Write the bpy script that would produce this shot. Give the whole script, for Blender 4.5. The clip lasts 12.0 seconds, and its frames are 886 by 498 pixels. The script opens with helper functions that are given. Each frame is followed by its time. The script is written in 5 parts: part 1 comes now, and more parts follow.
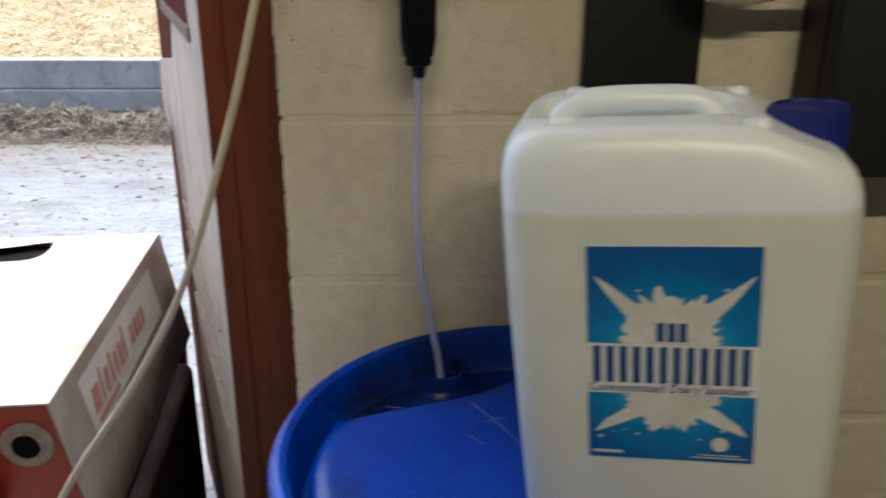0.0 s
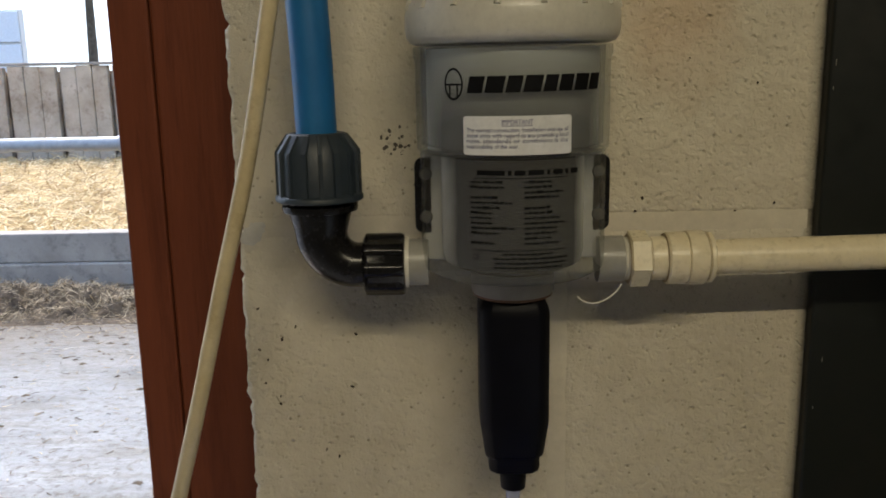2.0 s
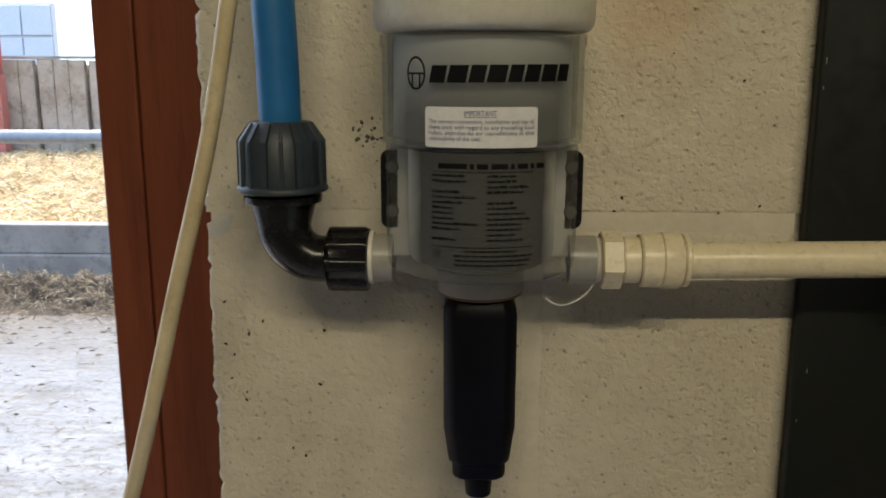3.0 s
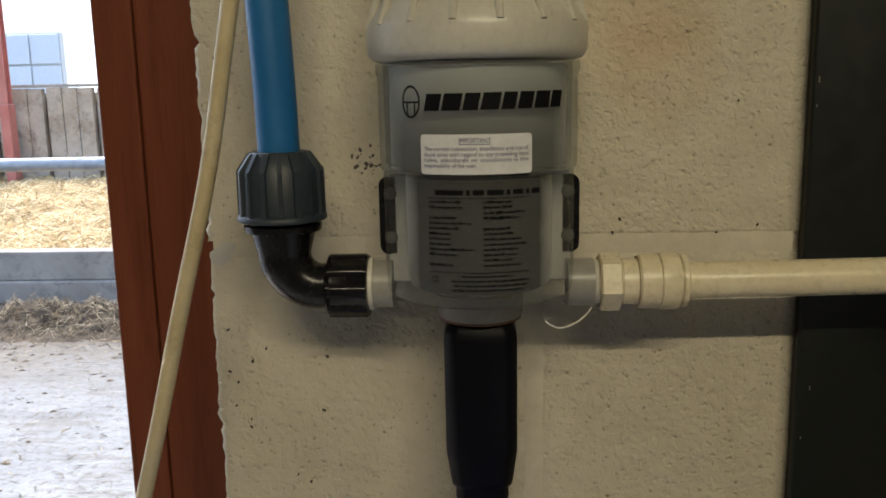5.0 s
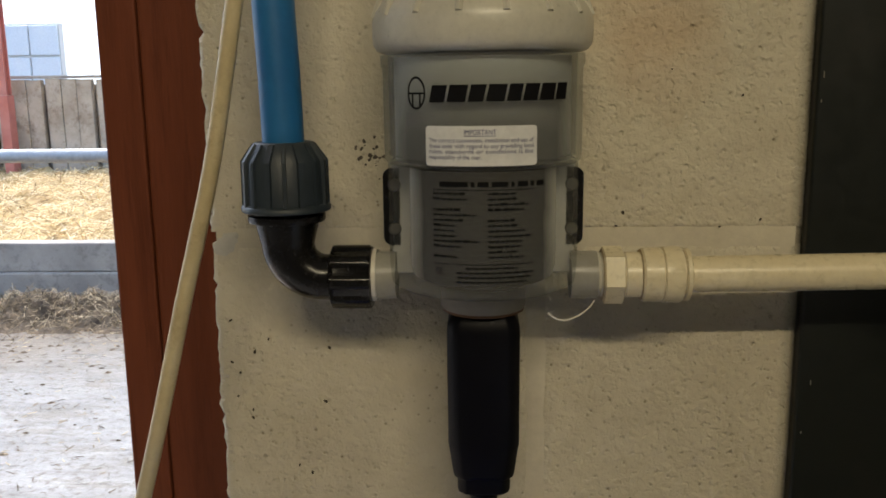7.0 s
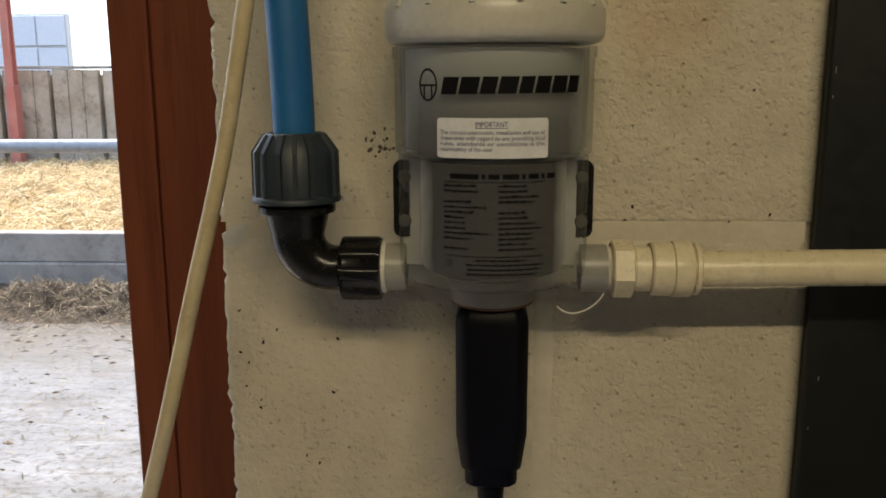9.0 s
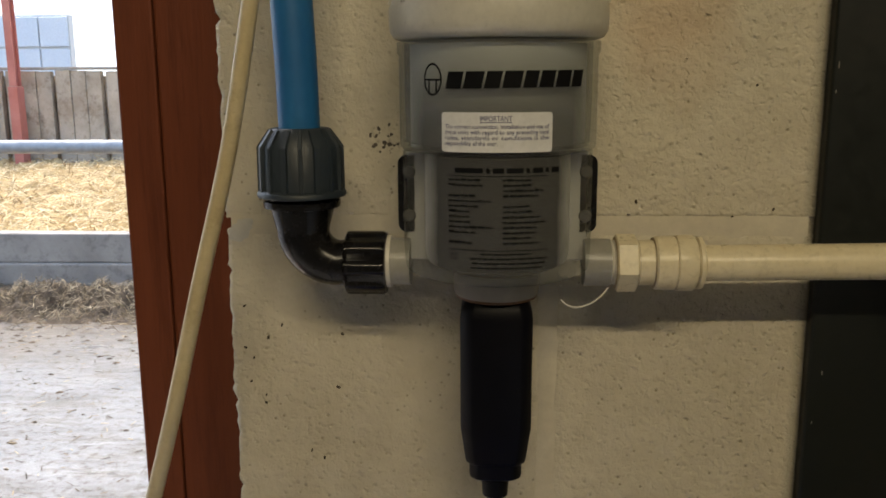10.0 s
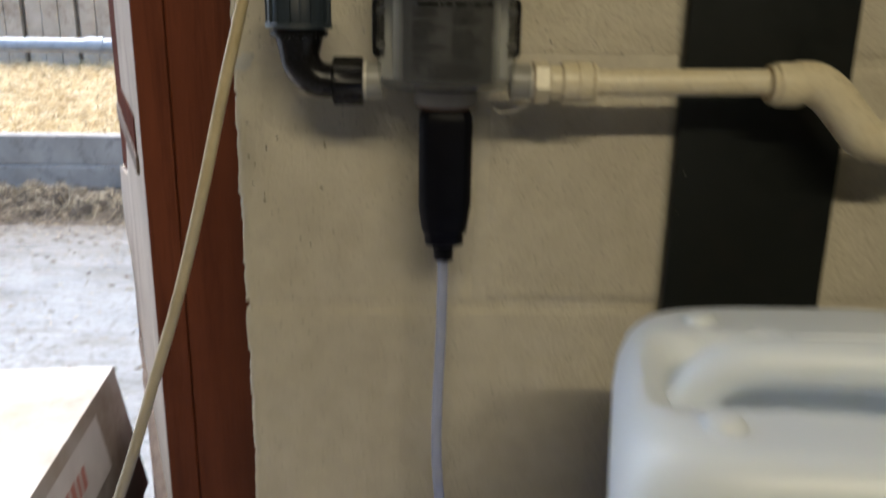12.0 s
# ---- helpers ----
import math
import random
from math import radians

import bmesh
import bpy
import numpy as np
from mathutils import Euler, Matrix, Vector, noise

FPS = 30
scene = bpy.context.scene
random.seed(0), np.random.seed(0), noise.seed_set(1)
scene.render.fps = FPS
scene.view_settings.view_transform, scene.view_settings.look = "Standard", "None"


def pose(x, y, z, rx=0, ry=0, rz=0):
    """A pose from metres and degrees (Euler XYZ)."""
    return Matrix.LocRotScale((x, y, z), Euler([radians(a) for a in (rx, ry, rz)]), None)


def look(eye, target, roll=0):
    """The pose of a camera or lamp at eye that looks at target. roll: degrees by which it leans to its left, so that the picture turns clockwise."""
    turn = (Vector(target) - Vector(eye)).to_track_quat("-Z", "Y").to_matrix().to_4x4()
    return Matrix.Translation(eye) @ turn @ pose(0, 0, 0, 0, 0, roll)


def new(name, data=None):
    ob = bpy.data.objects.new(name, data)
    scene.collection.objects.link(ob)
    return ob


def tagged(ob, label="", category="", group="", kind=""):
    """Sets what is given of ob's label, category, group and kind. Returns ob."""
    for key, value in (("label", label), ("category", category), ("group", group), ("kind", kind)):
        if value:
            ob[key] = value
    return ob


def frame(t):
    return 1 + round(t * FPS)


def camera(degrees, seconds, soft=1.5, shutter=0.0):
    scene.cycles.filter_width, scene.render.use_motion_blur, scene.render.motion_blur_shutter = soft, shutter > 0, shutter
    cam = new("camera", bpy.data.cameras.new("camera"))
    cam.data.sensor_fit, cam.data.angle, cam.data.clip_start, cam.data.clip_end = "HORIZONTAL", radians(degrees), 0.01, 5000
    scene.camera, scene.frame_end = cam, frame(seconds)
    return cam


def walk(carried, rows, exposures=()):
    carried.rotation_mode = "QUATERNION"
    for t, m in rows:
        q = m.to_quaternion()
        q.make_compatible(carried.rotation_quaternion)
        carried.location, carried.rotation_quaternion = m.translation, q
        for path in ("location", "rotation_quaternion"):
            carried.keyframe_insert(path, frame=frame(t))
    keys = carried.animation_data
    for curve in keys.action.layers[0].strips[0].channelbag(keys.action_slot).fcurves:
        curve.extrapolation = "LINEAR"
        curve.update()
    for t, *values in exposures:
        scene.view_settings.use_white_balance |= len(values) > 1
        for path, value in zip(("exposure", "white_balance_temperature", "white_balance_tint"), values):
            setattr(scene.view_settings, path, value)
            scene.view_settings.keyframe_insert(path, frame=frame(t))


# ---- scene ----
cam = camera(54.0, 12.0, 1.7, 0.6)
PATH = [
    (0, (0.061, 0.048, 1.611), (0.092, 1.91, 0.882), 0.2),
    (0.2, (0.027, 0.066, 1.602), (0.022, 1.928, 0.873), -0.2),
    (0.3, (0.016, 0.082, 1.609), (-0.003, 1.938, 0.864), -0.5),
    (0.5, (0.005, 0.13, 1.597), (-0.047, 1.988, 0.859), -0.0),
    (0.6, (0.008, 0.172, 1.593), (-0.064, 2.027, 0.848), -0.2),
    (0.8, (0.025, 0.261, 1.593), (-0.086, 2.117, 0.857), -1.0),
    (1, (0.043, 0.336, 1.608), (-0.092, 2.203, 0.903), -0.7),
    (1.3, (0.052, 0.429, 1.633), (-0.106, 2.321, 1.006), -0.0),
    (1.5, (0.038, 0.469, 1.645), (-0.112, 2.381, 1.077), 0.1),
    (1.7, (0.024, 0.53, 1.665), (-0.074, 2.466, 1.175), -0.5),
    (1.8, (0.015, 0.563, 1.673), (-0.056, 2.518, 1.257), 0.3),
    (2, (0.01, 0.579, 1.688), (-0.003, 2.535, 1.274), -1.1),
    (2.5, (0.029, 0.607, 1.679), (0.031, 2.565, 1.269), 1.4),
    (3, (0.043, 0.596, 1.681), (-0.022, 2.552, 1.271), 0.1),
    (3.5, (0.049, 0.586, 1.686), (-0.038, 2.548, 1.307), -0.7),
    (5.5, (0.049, 0.594, 1.685), (-0.036, 2.558, 1.317), -1.2),
    (6, (0.047, 0.594, 1.683), (-0.034, 2.558, 1.313), -1.0),
    (6.5, (0.047, 0.594, 1.681), (-0.032, 2.557, 1.305), -0.8),
    (7, (0.046, 0.592, 1.684), (-0.036, 2.554, 1.304), -0.7),
    (9, (0.043, 0.591, 1.683), (-0.049, 2.549, 1.29), -0.2),
    (9.5, (0.043, 0.59, 1.682), (-0.05, 2.549, 1.29), -0.3),
    (10, (0.042, 0.588, 1.68), (-0.056, 2.547, 1.288), -0.3),
    (10.5, (0.04, 0.589, 1.679), (-0.063, 2.547, 1.285), -0.2),
    (11, (0.038, 0.589, 1.68), (-0.063, 2.545, 1.278), -0.0),
    (11.2, (0.028, 0.579, 1.677), (-0.054, 2.537, 1.28), -0.6),
    (11.4, (0.009, 0.56, 1.67), (-0.034, 2.505, 1.204), -0.9),
    (11.5, (0.007, 0.553, 1.663), (-0.014, 2.49, 1.164), -0.7),
    (11.7, (0.01, 0.508, 1.666), (0.042, 2.417, 1.073), -0.0),
    (11.9, (0.016, 0.433, 1.649), (0.084, 2.353, 1.092), 1.0),
    (12, (0.026, 0.395, 1.646), (0.087, 2.306, 1.06), 0.9),
]
EXPOSURES = [(0, 0.13, 5940, 7), (0.3, -0.02, 5940, 7), (0.6, -0.17, 5940, 7), (1.0, -0.46, 5960, 6), (1.5, -0.36, 6070, 8), (2.0, -0.10, 6190, 8), (3.0, 0.11, 6190, 7), (5.5, 0.06, 6290, 7), (9.0, -0.05, 6720, 8), (11.0, -0.03, 6720, 8), (11.5, -0.06, 6520, 8), (12.0, 0.05, 6120, 7)]
walk(cam, [(t, look(eye, target, roll)) for t, eye, target, roll in PATH], EXPOSURES)

# ---- world and light ----
world = bpy.data.worlds.new("sky")
scene.world = world
world.use_nodes = True
wn = world.node_tree.nodes
sky = wn.new("ShaderNodeTexSky")
sky.sky_type, sky.sun_disc = "NISHITA", False
sky.sun_elevation, sky.sun_rotation = radians(62), radians(-15)
sky.air_density, sky.dust_density = 1.0, 4.0
wn["Background"].inputs["Strength"].default_value = 0.54
world.node_tree.links.new(sky.outputs[0], wn["Background"].inputs["Color"])

sun_data = bpy.data.lights.new("sun", "SUN")
sun_data.energy, sun_data.angle, sun_data.color = 2.5, radians(16), (1.0, 0.97, 0.93)
sun = new("sun", sun_data)
sun.matrix_world = look((0, 0, 0), (0.12, -0.45, -0.88))

tube_data = bpy.data.lights.new("strip_lamp", "AREA")
tube_data.shape, tube_data.size, tube_data.size_y = "RECTANGLE", 1.8, 0.05
tube_data.energy, tube_data.color = 35.0, (1.0, 0.84, 0.57)
strip_lamp = new("strip_lamp", tube_data)
strip_lamp.matrix_world = look((0.40, -1.35, 3.20), (0.40, 0.5, 1.9))

# ---- plan ----
W = 1.152            # face of the block wall
END = -0.1315        # its free end beside the doorway
FLOOR = 0.14         # floor inside, above the yard
TOP = 3.30           # ceiling
JOINT = 1.3585       # a bed joint of the block wall
COURSE = 0.225

# ---- materials ----


def nodes_of(name):
    m = bpy.data.materials.new(name)
    m.use_nodes = True
    t = m.node_tree
    return m, t.nodes, t.links, t.nodes["Principled BSDF"]


def ramp(n, l, value, stops):
    r = n.new("ShaderNodeValToRGB")
    e = r.color_ramp.elements
    while len(e) < len(stops):
        e.new(0.5)
    for k, (p, c) in zip(e, stops):
        k.position, k.color = p, (*c, 1) if len(c) == 3 else c
    l.new(value, r.inputs[0])
    return r.outputs[0]


def tex(n, l, kind, scale, coord, **inputs):
    node = n.new(kind)
    node.inputs["Scale"].default_value = scale
    for k, v in inputs.items():
        node.inputs[k].default_value = v
    l.new(coord, node.inputs["Vector"])
    return node


def mix(n, l, fac, a, b, blend="MIX"):
    x = n.new("ShaderNodeMix")
    x.data_type, x.blend_type = "RGBA", blend
    for s, v in ((0, fac), (6, a), (7, b)):
        if isinstance(v, (int, float)):
            x.inputs[s].default_value = v
        elif isinstance(v, tuple):
            x.inputs[s].default_value = (*v, 1)
        else:
            l.new(v, x.inputs[s])
    return x.outputs[2]


def maths(n, l, op, a, b=0.0):
    x = n.new("ShaderNodeMath")
    x.operation = op
    for s, v in ((0, a), (1, b)):
        if isinstance(v, (int, float)):
            x.inputs[s].default_value = v
        else:
            l.new(v, x.inputs[s])
    return x.outputs[0]


def relief(n, l, p, heights):
    """Bumps chained on a principled node: (height socket, strength, distance)."""
    last = None
    for h, strength, dist in heights:
        b = n.new("ShaderNodeBump")
        b.inputs["Strength"].default_value, b.inputs["Distance"].default_value = strength, dist
        l.new(h, b.inputs["Height"])
        if last:
            l.new(last, b.inputs["Normal"])
        last = b.outputs[0]
    l.new(last, p.inputs["Normal"])


def surface(name, c1, c2, scale=8.0, rough=0.5, bump=0.2, fine=120.0, dist=0.002, metal=0.0, dirt=None, stretch=(1, 1, 1), gloss=0.5):
    """A general worn surface: two tones at a large scale, grain and bump at a fine one, dirt patches."""
    m, n, l, p = nodes_of(name)
    co = n.new("ShaderNodeTexCoord").outputs["Object"]
    mp = n.new("ShaderNodeMapping")
    mp.inputs["Scale"].default_value = stretch
    l.new(co, mp.inputs["Vector"])
    co = mp.outputs[0]
    big = tex(n, l, "ShaderNodeTexNoise", scale, co, Detail=6.0, Roughness=0.6)
    small = tex(n, l, "ShaderNodeTexNoise", fine, co, Detail=4.0, Roughness=0.7)
    col = ramp(n, l, big.outputs[0], [(0.33, c1), (0.67, c2)])
    col = mix(n, l, 0.22, col, ramp(n, l, small.outputs[0], [(0.3, (0.45, 0.45, 0.45)), (0.7, (1, 1, 1))]), "MULTIPLY")
    if dirt:
        d = tex(n, l, "ShaderNodeTexNoise", scale * 2.3, co, Detail=8.0, Roughness=0.75)
        col = mix(n, l, ramp(n, l, d.outputs[0], [(0.52, (0, 0, 0)), (0.68, (0.75, 0.75, 0.75))]), col, dirt)
    l.new(col, p.inputs["Base Color"])
    l.new(ramp(n, l, small.outputs[0], [(0.25, (max(rough - 0.1, 0.03),) * 3), (0.75, (min(rough + 0.12, 1),) * 3)]), p.inputs["Roughness"])
    p.inputs["Metallic"].default_value, p.inputs["Specular IOR Level"].default_value = metal, gloss
    relief(n, l, p, [(small.outputs[0], bump, dist)])
    return m


def block_paint():
    """Cream masonry paint on open-textured blocks."""
    m, n, l, p = nodes_of("painted_block")
    pos = n.new("ShaderNodeNewGeometry").outputs["Position"]
    big = tex(n, l, "ShaderNodeTexNoise", 5.0, pos, Detail=6.0, Roughness=0.6)
    mid = tex(n, l, "ShaderNodeTexNoise", 38.0, pos, Detail=5.0, Roughness=0.6)
    fine = tex(n, l, "ShaderNodeTexNoise", 260.0, pos, Detail=3.0, Roughness=0.6)
    pit = tex(n, l, "ShaderNodeTexVoronoi", 150.0, pos)
    cream = ramp(n, l, big.outputs[0], [(0.3, (0.565, 0.51, 0.385)), (0.7, (0.67, 0.615, 0.475))])
    cream = mix(n, l, 0.3, cream, ramp(n, l, mid.outputs[0], [(0.35, (0.72, 0.70, 0.66)), (0.6, (1, 1, 1))]), "MULTIPLY")
    dark_pit = ramp(n, l, pit.outputs["Distance"], [(0.07, (0.5, 0.48, 0.43)), (0.19, (1, 1, 1))])
    pitted = tex(n, l, "ShaderNodeTexNoise", 22.0, pos, Detail=3.0)
    cream = mix(n, l, ramp(n, l, pitted.outputs[0], [(0.42, (0.15, 0.15, 0.15)), (0.62, (1, 1, 1))]), cream, mix(n, l, 1.0, cream, dark_pit, "MULTIPLY"))
    # chips and specks where the paint has come off
    spot = tex(n, l, "ShaderNodeTexVoronoi", 62.0, pos)
    keep = ramp(n, l, spot.outputs["Color"], [(0.86, (0, 0, 0)), (0.87, (1, 1, 1))])
    where = tex(n, l, "ShaderNodeTexNoise", 9.0, pos, Detail=2.0)
    keep = maths(n, l, "MULTIPLY", keep, ramp(n, l, where.outputs[0], [(0.37, (0, 0, 0)), (0.46, (1, 1, 1))]))
    wob = tex(n, l, "ShaderNodeTexNoise", 320.0, pos, Detail=2.0)
    size = maths(n, l, "ADD", spot.outputs["Distance"], maths(n, l, "MULTIPLY", wob.outputs[0], 0.5))
    chip = maths(n, l, "MULTIPLY", keep, ramp(n, l, size, [(0.455, (1, 1, 1)), (0.495, (0, 0, 0))]))
    # one cluster of chips beside the doser
    d = n.new("ShaderNodeVectorMath")
    d.operation = "DISTANCE"
    l.new(pos, d.inputs[0])
    d.inputs[1].default_value = (-0.024, W, 1.640)
    near = ramp(n, l, d.outputs["Value"], [(0.004, (1, 1, 1)), (0.014, (0, 0, 0))])
    spot2 = tex(n, l, "ShaderNodeTexVoronoi", 260.0, pos)
    chip2 = maths(n, l, "MULTIPLY", near, ramp(n, l, maths(n, l, "ADD", spot2.outputs["Distance"], maths(n, l, "MULTIPLY", wob.outputs[0], 0.7)), [(0.63, (1, 1, 1)), (0.76, (0, 0, 0))]))
    chip = maths(n, l, "MAXIMUM", chip, maths(n, l, "GREATER_THAN", chip2, 0.35))
    col = mix(n, l, chip, cream, (0.10, 0.085, 0.065))
    # soft shade beside the black board, put into the wall's colour
    xyz = n.new("ShaderNodeSeparateXYZ")
    l.new(pos, xyz.inputs[0])
    x = maths(n, l, "ADD", xyz.outputs[0], maths(n, l, "MULTIPLY", maths(n, l, "SUBTRACT", mid.outputs[0], 0.5), 0.004))
    edge_shade = maths(n, l, "MULTIPLY", maths(n, l, "GREATER_THAN", x, 0.2), maths(n, l, "LESS_THAN", x, 0.3))
    edge_shade = maths(n, l, "MULTIPLY", edge_shade, ramp(n, l, maths(n, l, "DIVIDE", maths(n, l, "SUBTRACT", x, 0.2445), 0.010), [(0.0, (0, 0, 0)), (0.6, (0.35, 0.35, 0.35)), (1.0, (0.85, 0.85, 0.85))]))
    col = mix(n, l, edge_shade, col, (0.012, 0.013, 0.012))
    # a faint rusty blush on the paint beside the doser
    far = n.new("ShaderNodeVectorMath")
    far.operation = "DISTANCE"
    l.new(pos, far.inputs[0])
    far.inputs[1].default_value = (0.152, W, 1.712)
    blush = maths(n, l, "ADD", far.outputs["Value"], maths(n, l, "MULTIPLY", maths(n, l, "SUBTRACT", mid.outputs[0], 0.5), 0.07))
    col = mix(n, l, ramp(n, l, blush, [(0.012, (0.55, 0.55, 0.55)), (0.058, (0, 0, 0))]), col, mix(n, l, 1.0, col, (1.0, 0.80, 0.68), "MULTIPLY"))
    l.new(col, p.inputs["Base Color"])
    p.inputs["Roughness"].default_value = 0.62
    p.inputs["Specular IOR Level"].default_value = 0.25
    ph = ramp(n, l, pit.outputs["Distance"], [(0.08, (0, 0, 0)), (0.30, (1, 1, 1))])
    grain = tex(n, l, "ShaderNodeTexNoise", 230.0, pos, Detail=2.0, Roughness=0.5)
    crease = tex(n, l, "ShaderNodeTexNoise", 120.0, pos, Detail=3.0, Roughness=0.55, Distortion=1.2)
    crease = ramp(n, l, maths(n, l, "ABSOLUTE", maths(n, l, "SUBTRACT", crease.outputs[0], 0.47)), [(0.0, (0, 0, 0)), (0.022, (1, 1, 1))])
    gh = ramp(n, l, grain.outputs[0], [(0.30, (0, 0, 0)), (0.43, (1, 1, 1))])
    crease = mix(n, l, ramp(n, l, pitted.outputs[0], [(0.40, (0, 0, 0)), (0.56, (1, 1, 1))]), (1.0, 1.0, 1.0), crease)
    lump = ramp(n, l, tex(n, l, "ShaderNodeTexNoise", 170.0, pos, Detail=3.0, Roughness=0.6).outputs[0], [(0.36, (0, 0, 0)), (0.60, (1, 1, 1))])
    patchy = tex(n, l, "ShaderNodeTexNoise", 7.0, pos, Detail=3.0)
    gh = maths(n, l, "MULTIPLY", gh, ramp(n, l, patchy.outputs[0], [(0.38, (0.3, 0.3, 0.3)), (0.6, (1, 1, 1))]))
    relief(n, l, p, [(mid.outputs[0], 0.3, 0.003), (ph, 0.35, 0.0018), (gh, 0.5, 0.0018), (lump, 0.38, 0.0018), (crease, 0.20, 0.0012), (fine.outputs[0], 0.35, 0.0010), (chip, 0.6, -0.002)])
    return m


def ground_paint():
    m, n, l, p = nodes_of("yard_concrete")
    pos = n.new("ShaderNodeNewGeometry").outputs["Position"]
    big = tex(n, l, "ShaderNodeTexNoise", 0.9, pos, Detail=8.0, Roughness=0.65)
    mp = n.new("ShaderNodeMapping")
    mp.inputs["Scale"].default_value = (0.35, 1.6, 1)
    l.new(pos, mp.inputs["Vector"])
    drag = tex(n, l, "ShaderNodeTexNoise", 2.2, mp.outputs[0], Detail=8.0, Roughness=0.7)
    fine = tex(n, l, "ShaderNodeTexNoise", 24.0, pos, Detail=8.0, Roughness=0.7)
    col = ramp(n, l, big.outputs[0], [(0.32, (0.145, 0.150, 0.154)), (0.68, (0.27, 0.277, 0.284))])
    col = mix(n, l, ramp(n, l, drag.outputs[0], [(0.5, (0, 0, 0)), (0.72, (0.8, 0.8, 0.8))]), col, (0.105, 0.098, 0.086))
    col = mix(n, l, ramp(n, l, fine.outputs[0], [(0.50, (0, 0, 0)), (0.64, (0.85, 0.85, 0.85))]), col, (0.082, 0.066, 0.05))
    blotch = tex(n, l, "ShaderNodeTexNoise", 4.5, mp.outputs[0], Detail=9.0, Roughness=0.75)
    col = mix(n, l, ramp(n, l, blotch.outputs[0], [(0.52, (0, 0, 0)), (0.60, (0.6, 0.6, 0.6))]), col, (0.12, 0.108, 0.09))
    sep = n.new("ShaderNodeSeparateXYZ")
    l.new(pos, sep.inputs[0])
    muck = maths(n, l, "ADD", sep.outputs[1], maths(n, l, "MULTIPLY", big.outputs[0], 2.6))
    col = mix(n, l, ramp(n, l, maths(n, l, "DIVIDE", muck, 10.0), [(0.64, (0, 0, 0)), (0.75, (0.85, 0.85, 0.85))]), col, (0.105, 0.082, 0.055))
    l.new(col, p.inputs["Base Color"])
    l.new(ramp(n, l, drag.outputs[0], [(0.35, (0.22, 0.22, 0.22)), (0.65, (0.7, 0.7, 0.7))]), p.inputs["Roughness"])
    relief(n, l, p, [(drag.outputs[0], 0.3, 0.03), (fine.outputs[0], 0.8, 0.016)])
    return m


def straw_paint(name, stops):
    m, n, l, p = nodes_of(name)
    geo = n.new("ShaderNodeNewGeometry")
    big = tex(n, l, "ShaderNodeTexNoise", 3.5, geo.outputs["Position"], Detail=6.0)
    v = maths(n, l, "ADD", maths(n, l, "MULTIPLY", geo.outputs["Random Per Island"], 0.45), maths(n, l, "MULTIPLY", big.outputs[0], 0.55))
    l.new(ramp(n, l, v, stops), p.inputs["Base Color"])
    p.inputs["Roughness"].default_value = 0.6
    return m


def frosted(name, colour, clear, rough):
    """Frosted plastic that lets the works inside show through in part."""
    m, n, l, p = nodes_of(name)
    co = n.new("ShaderNodeTexCoord").outputs["Object"]
    big = tex(n, l, "ShaderNodeTexNoise", 40.0, co, Detail=4.0)
    l.new(ramp(n, l, big.outputs[0], [(0.3, tuple(c * 0.93 for c in colour)), (0.7, colour)]), p.inputs["Base Color"])
    p.inputs["Roughness"].default_value = rough
    fine = tex(n, l, "ShaderNodeTexNoise", 300.0, co, Detail=2.0)
    relief(n, l, p, [(fine.outputs[0], 0.05, 0.001)])
    see, both = n.new("ShaderNodeBsdfTransparent"), n.new("ShaderNodeMixShader")
    see.inputs[0].default_value = (0.93, 0.95, 0.96, 1)
    both.inputs[0].default_value = clear
    l.new(p.outputs[0], both.inputs[1])
    l.new(see.outputs[0], both.inputs[2])
    l.new(both.outputs[0], n["Material Output"].inputs["Surface"])
    return m


def can_plastic():
    """Milky polyethylene; the product inside shows faintly up to its level."""
    m, n, l, p = nodes_of("milky_polyethylene")
    co = n.new("ShaderNodeTexCoord").outputs["Object"]
    xyz = n.new("ShaderNodeSeparateXYZ")
    l.new(co, xyz.inputs[0])
    big = tex(n, l, "ShaderNodeTexNoise", 9.0, co, Detail=5.0)
    full = ramp(n, l, xyz.outputs[2], [(0.338, (1, 1, 1)), (0.343, (0, 0, 0))])
    air = ramp(n, l, big.outputs[0], [(0.3, (0.76, 0.81, 0.85)), (0.7, (0.80, 0.85, 0.88))])
    wet = ramp(n, l, big.outputs[0], [(0.3, (0.62, 0.645, 0.59)), (0.7, (0.67, 0.695, 0.64))])
    l.new(mix(n, l, full, air, wet), p.inputs["Base Color"])
    p.inputs["Roughness"].default_value = 0.33
    p.inputs["Subsurface Weight"].default_value = 0.5
    p.inputs["Subsurface Radius"].default_value = (0.02, 0.02, 0.018)
    p.inputs["Subsurface Scale"].default_value = 0.4
    fine = tex(n, l, "ShaderNodeTexNoise", 90.0, co, Detail=3.0)
    relief(n, l, p, [(big.outputs[0], 0.12, 0.006), (fine.outputs[0], 0.05, 0.001)])
    return m


BLOCK = block_paint()
YARD = ground_paint()
STRAW = straw_paint("straw", [(0.28, (0.20, 0.12, 0.042)), (0.46, (0.58, 0.42, 0.18)), (0.70, (0.88, 0.76, 0.50))])
MUCK = straw_paint("mucky_straw", [(0.30, (0.050, 0.034, 0.018)), (0.52, (0.20, 0.145, 0.08)), (0.78, (0.62, 0.51, 0.33))])
MUCKBED = surface("muck", (0.050, 0.035, 0.021), (0.16, 0.116, 0.070), 6, 0.8, 0.9, 30, 0.03)
BED = surface("straw_bed", (0.36, 0.24, 0.10), (0.70, 0.54, 0.29), 5, 0.8, 0.9, 28, 0.03, dirt=(0.28, 0.19, 0.09))
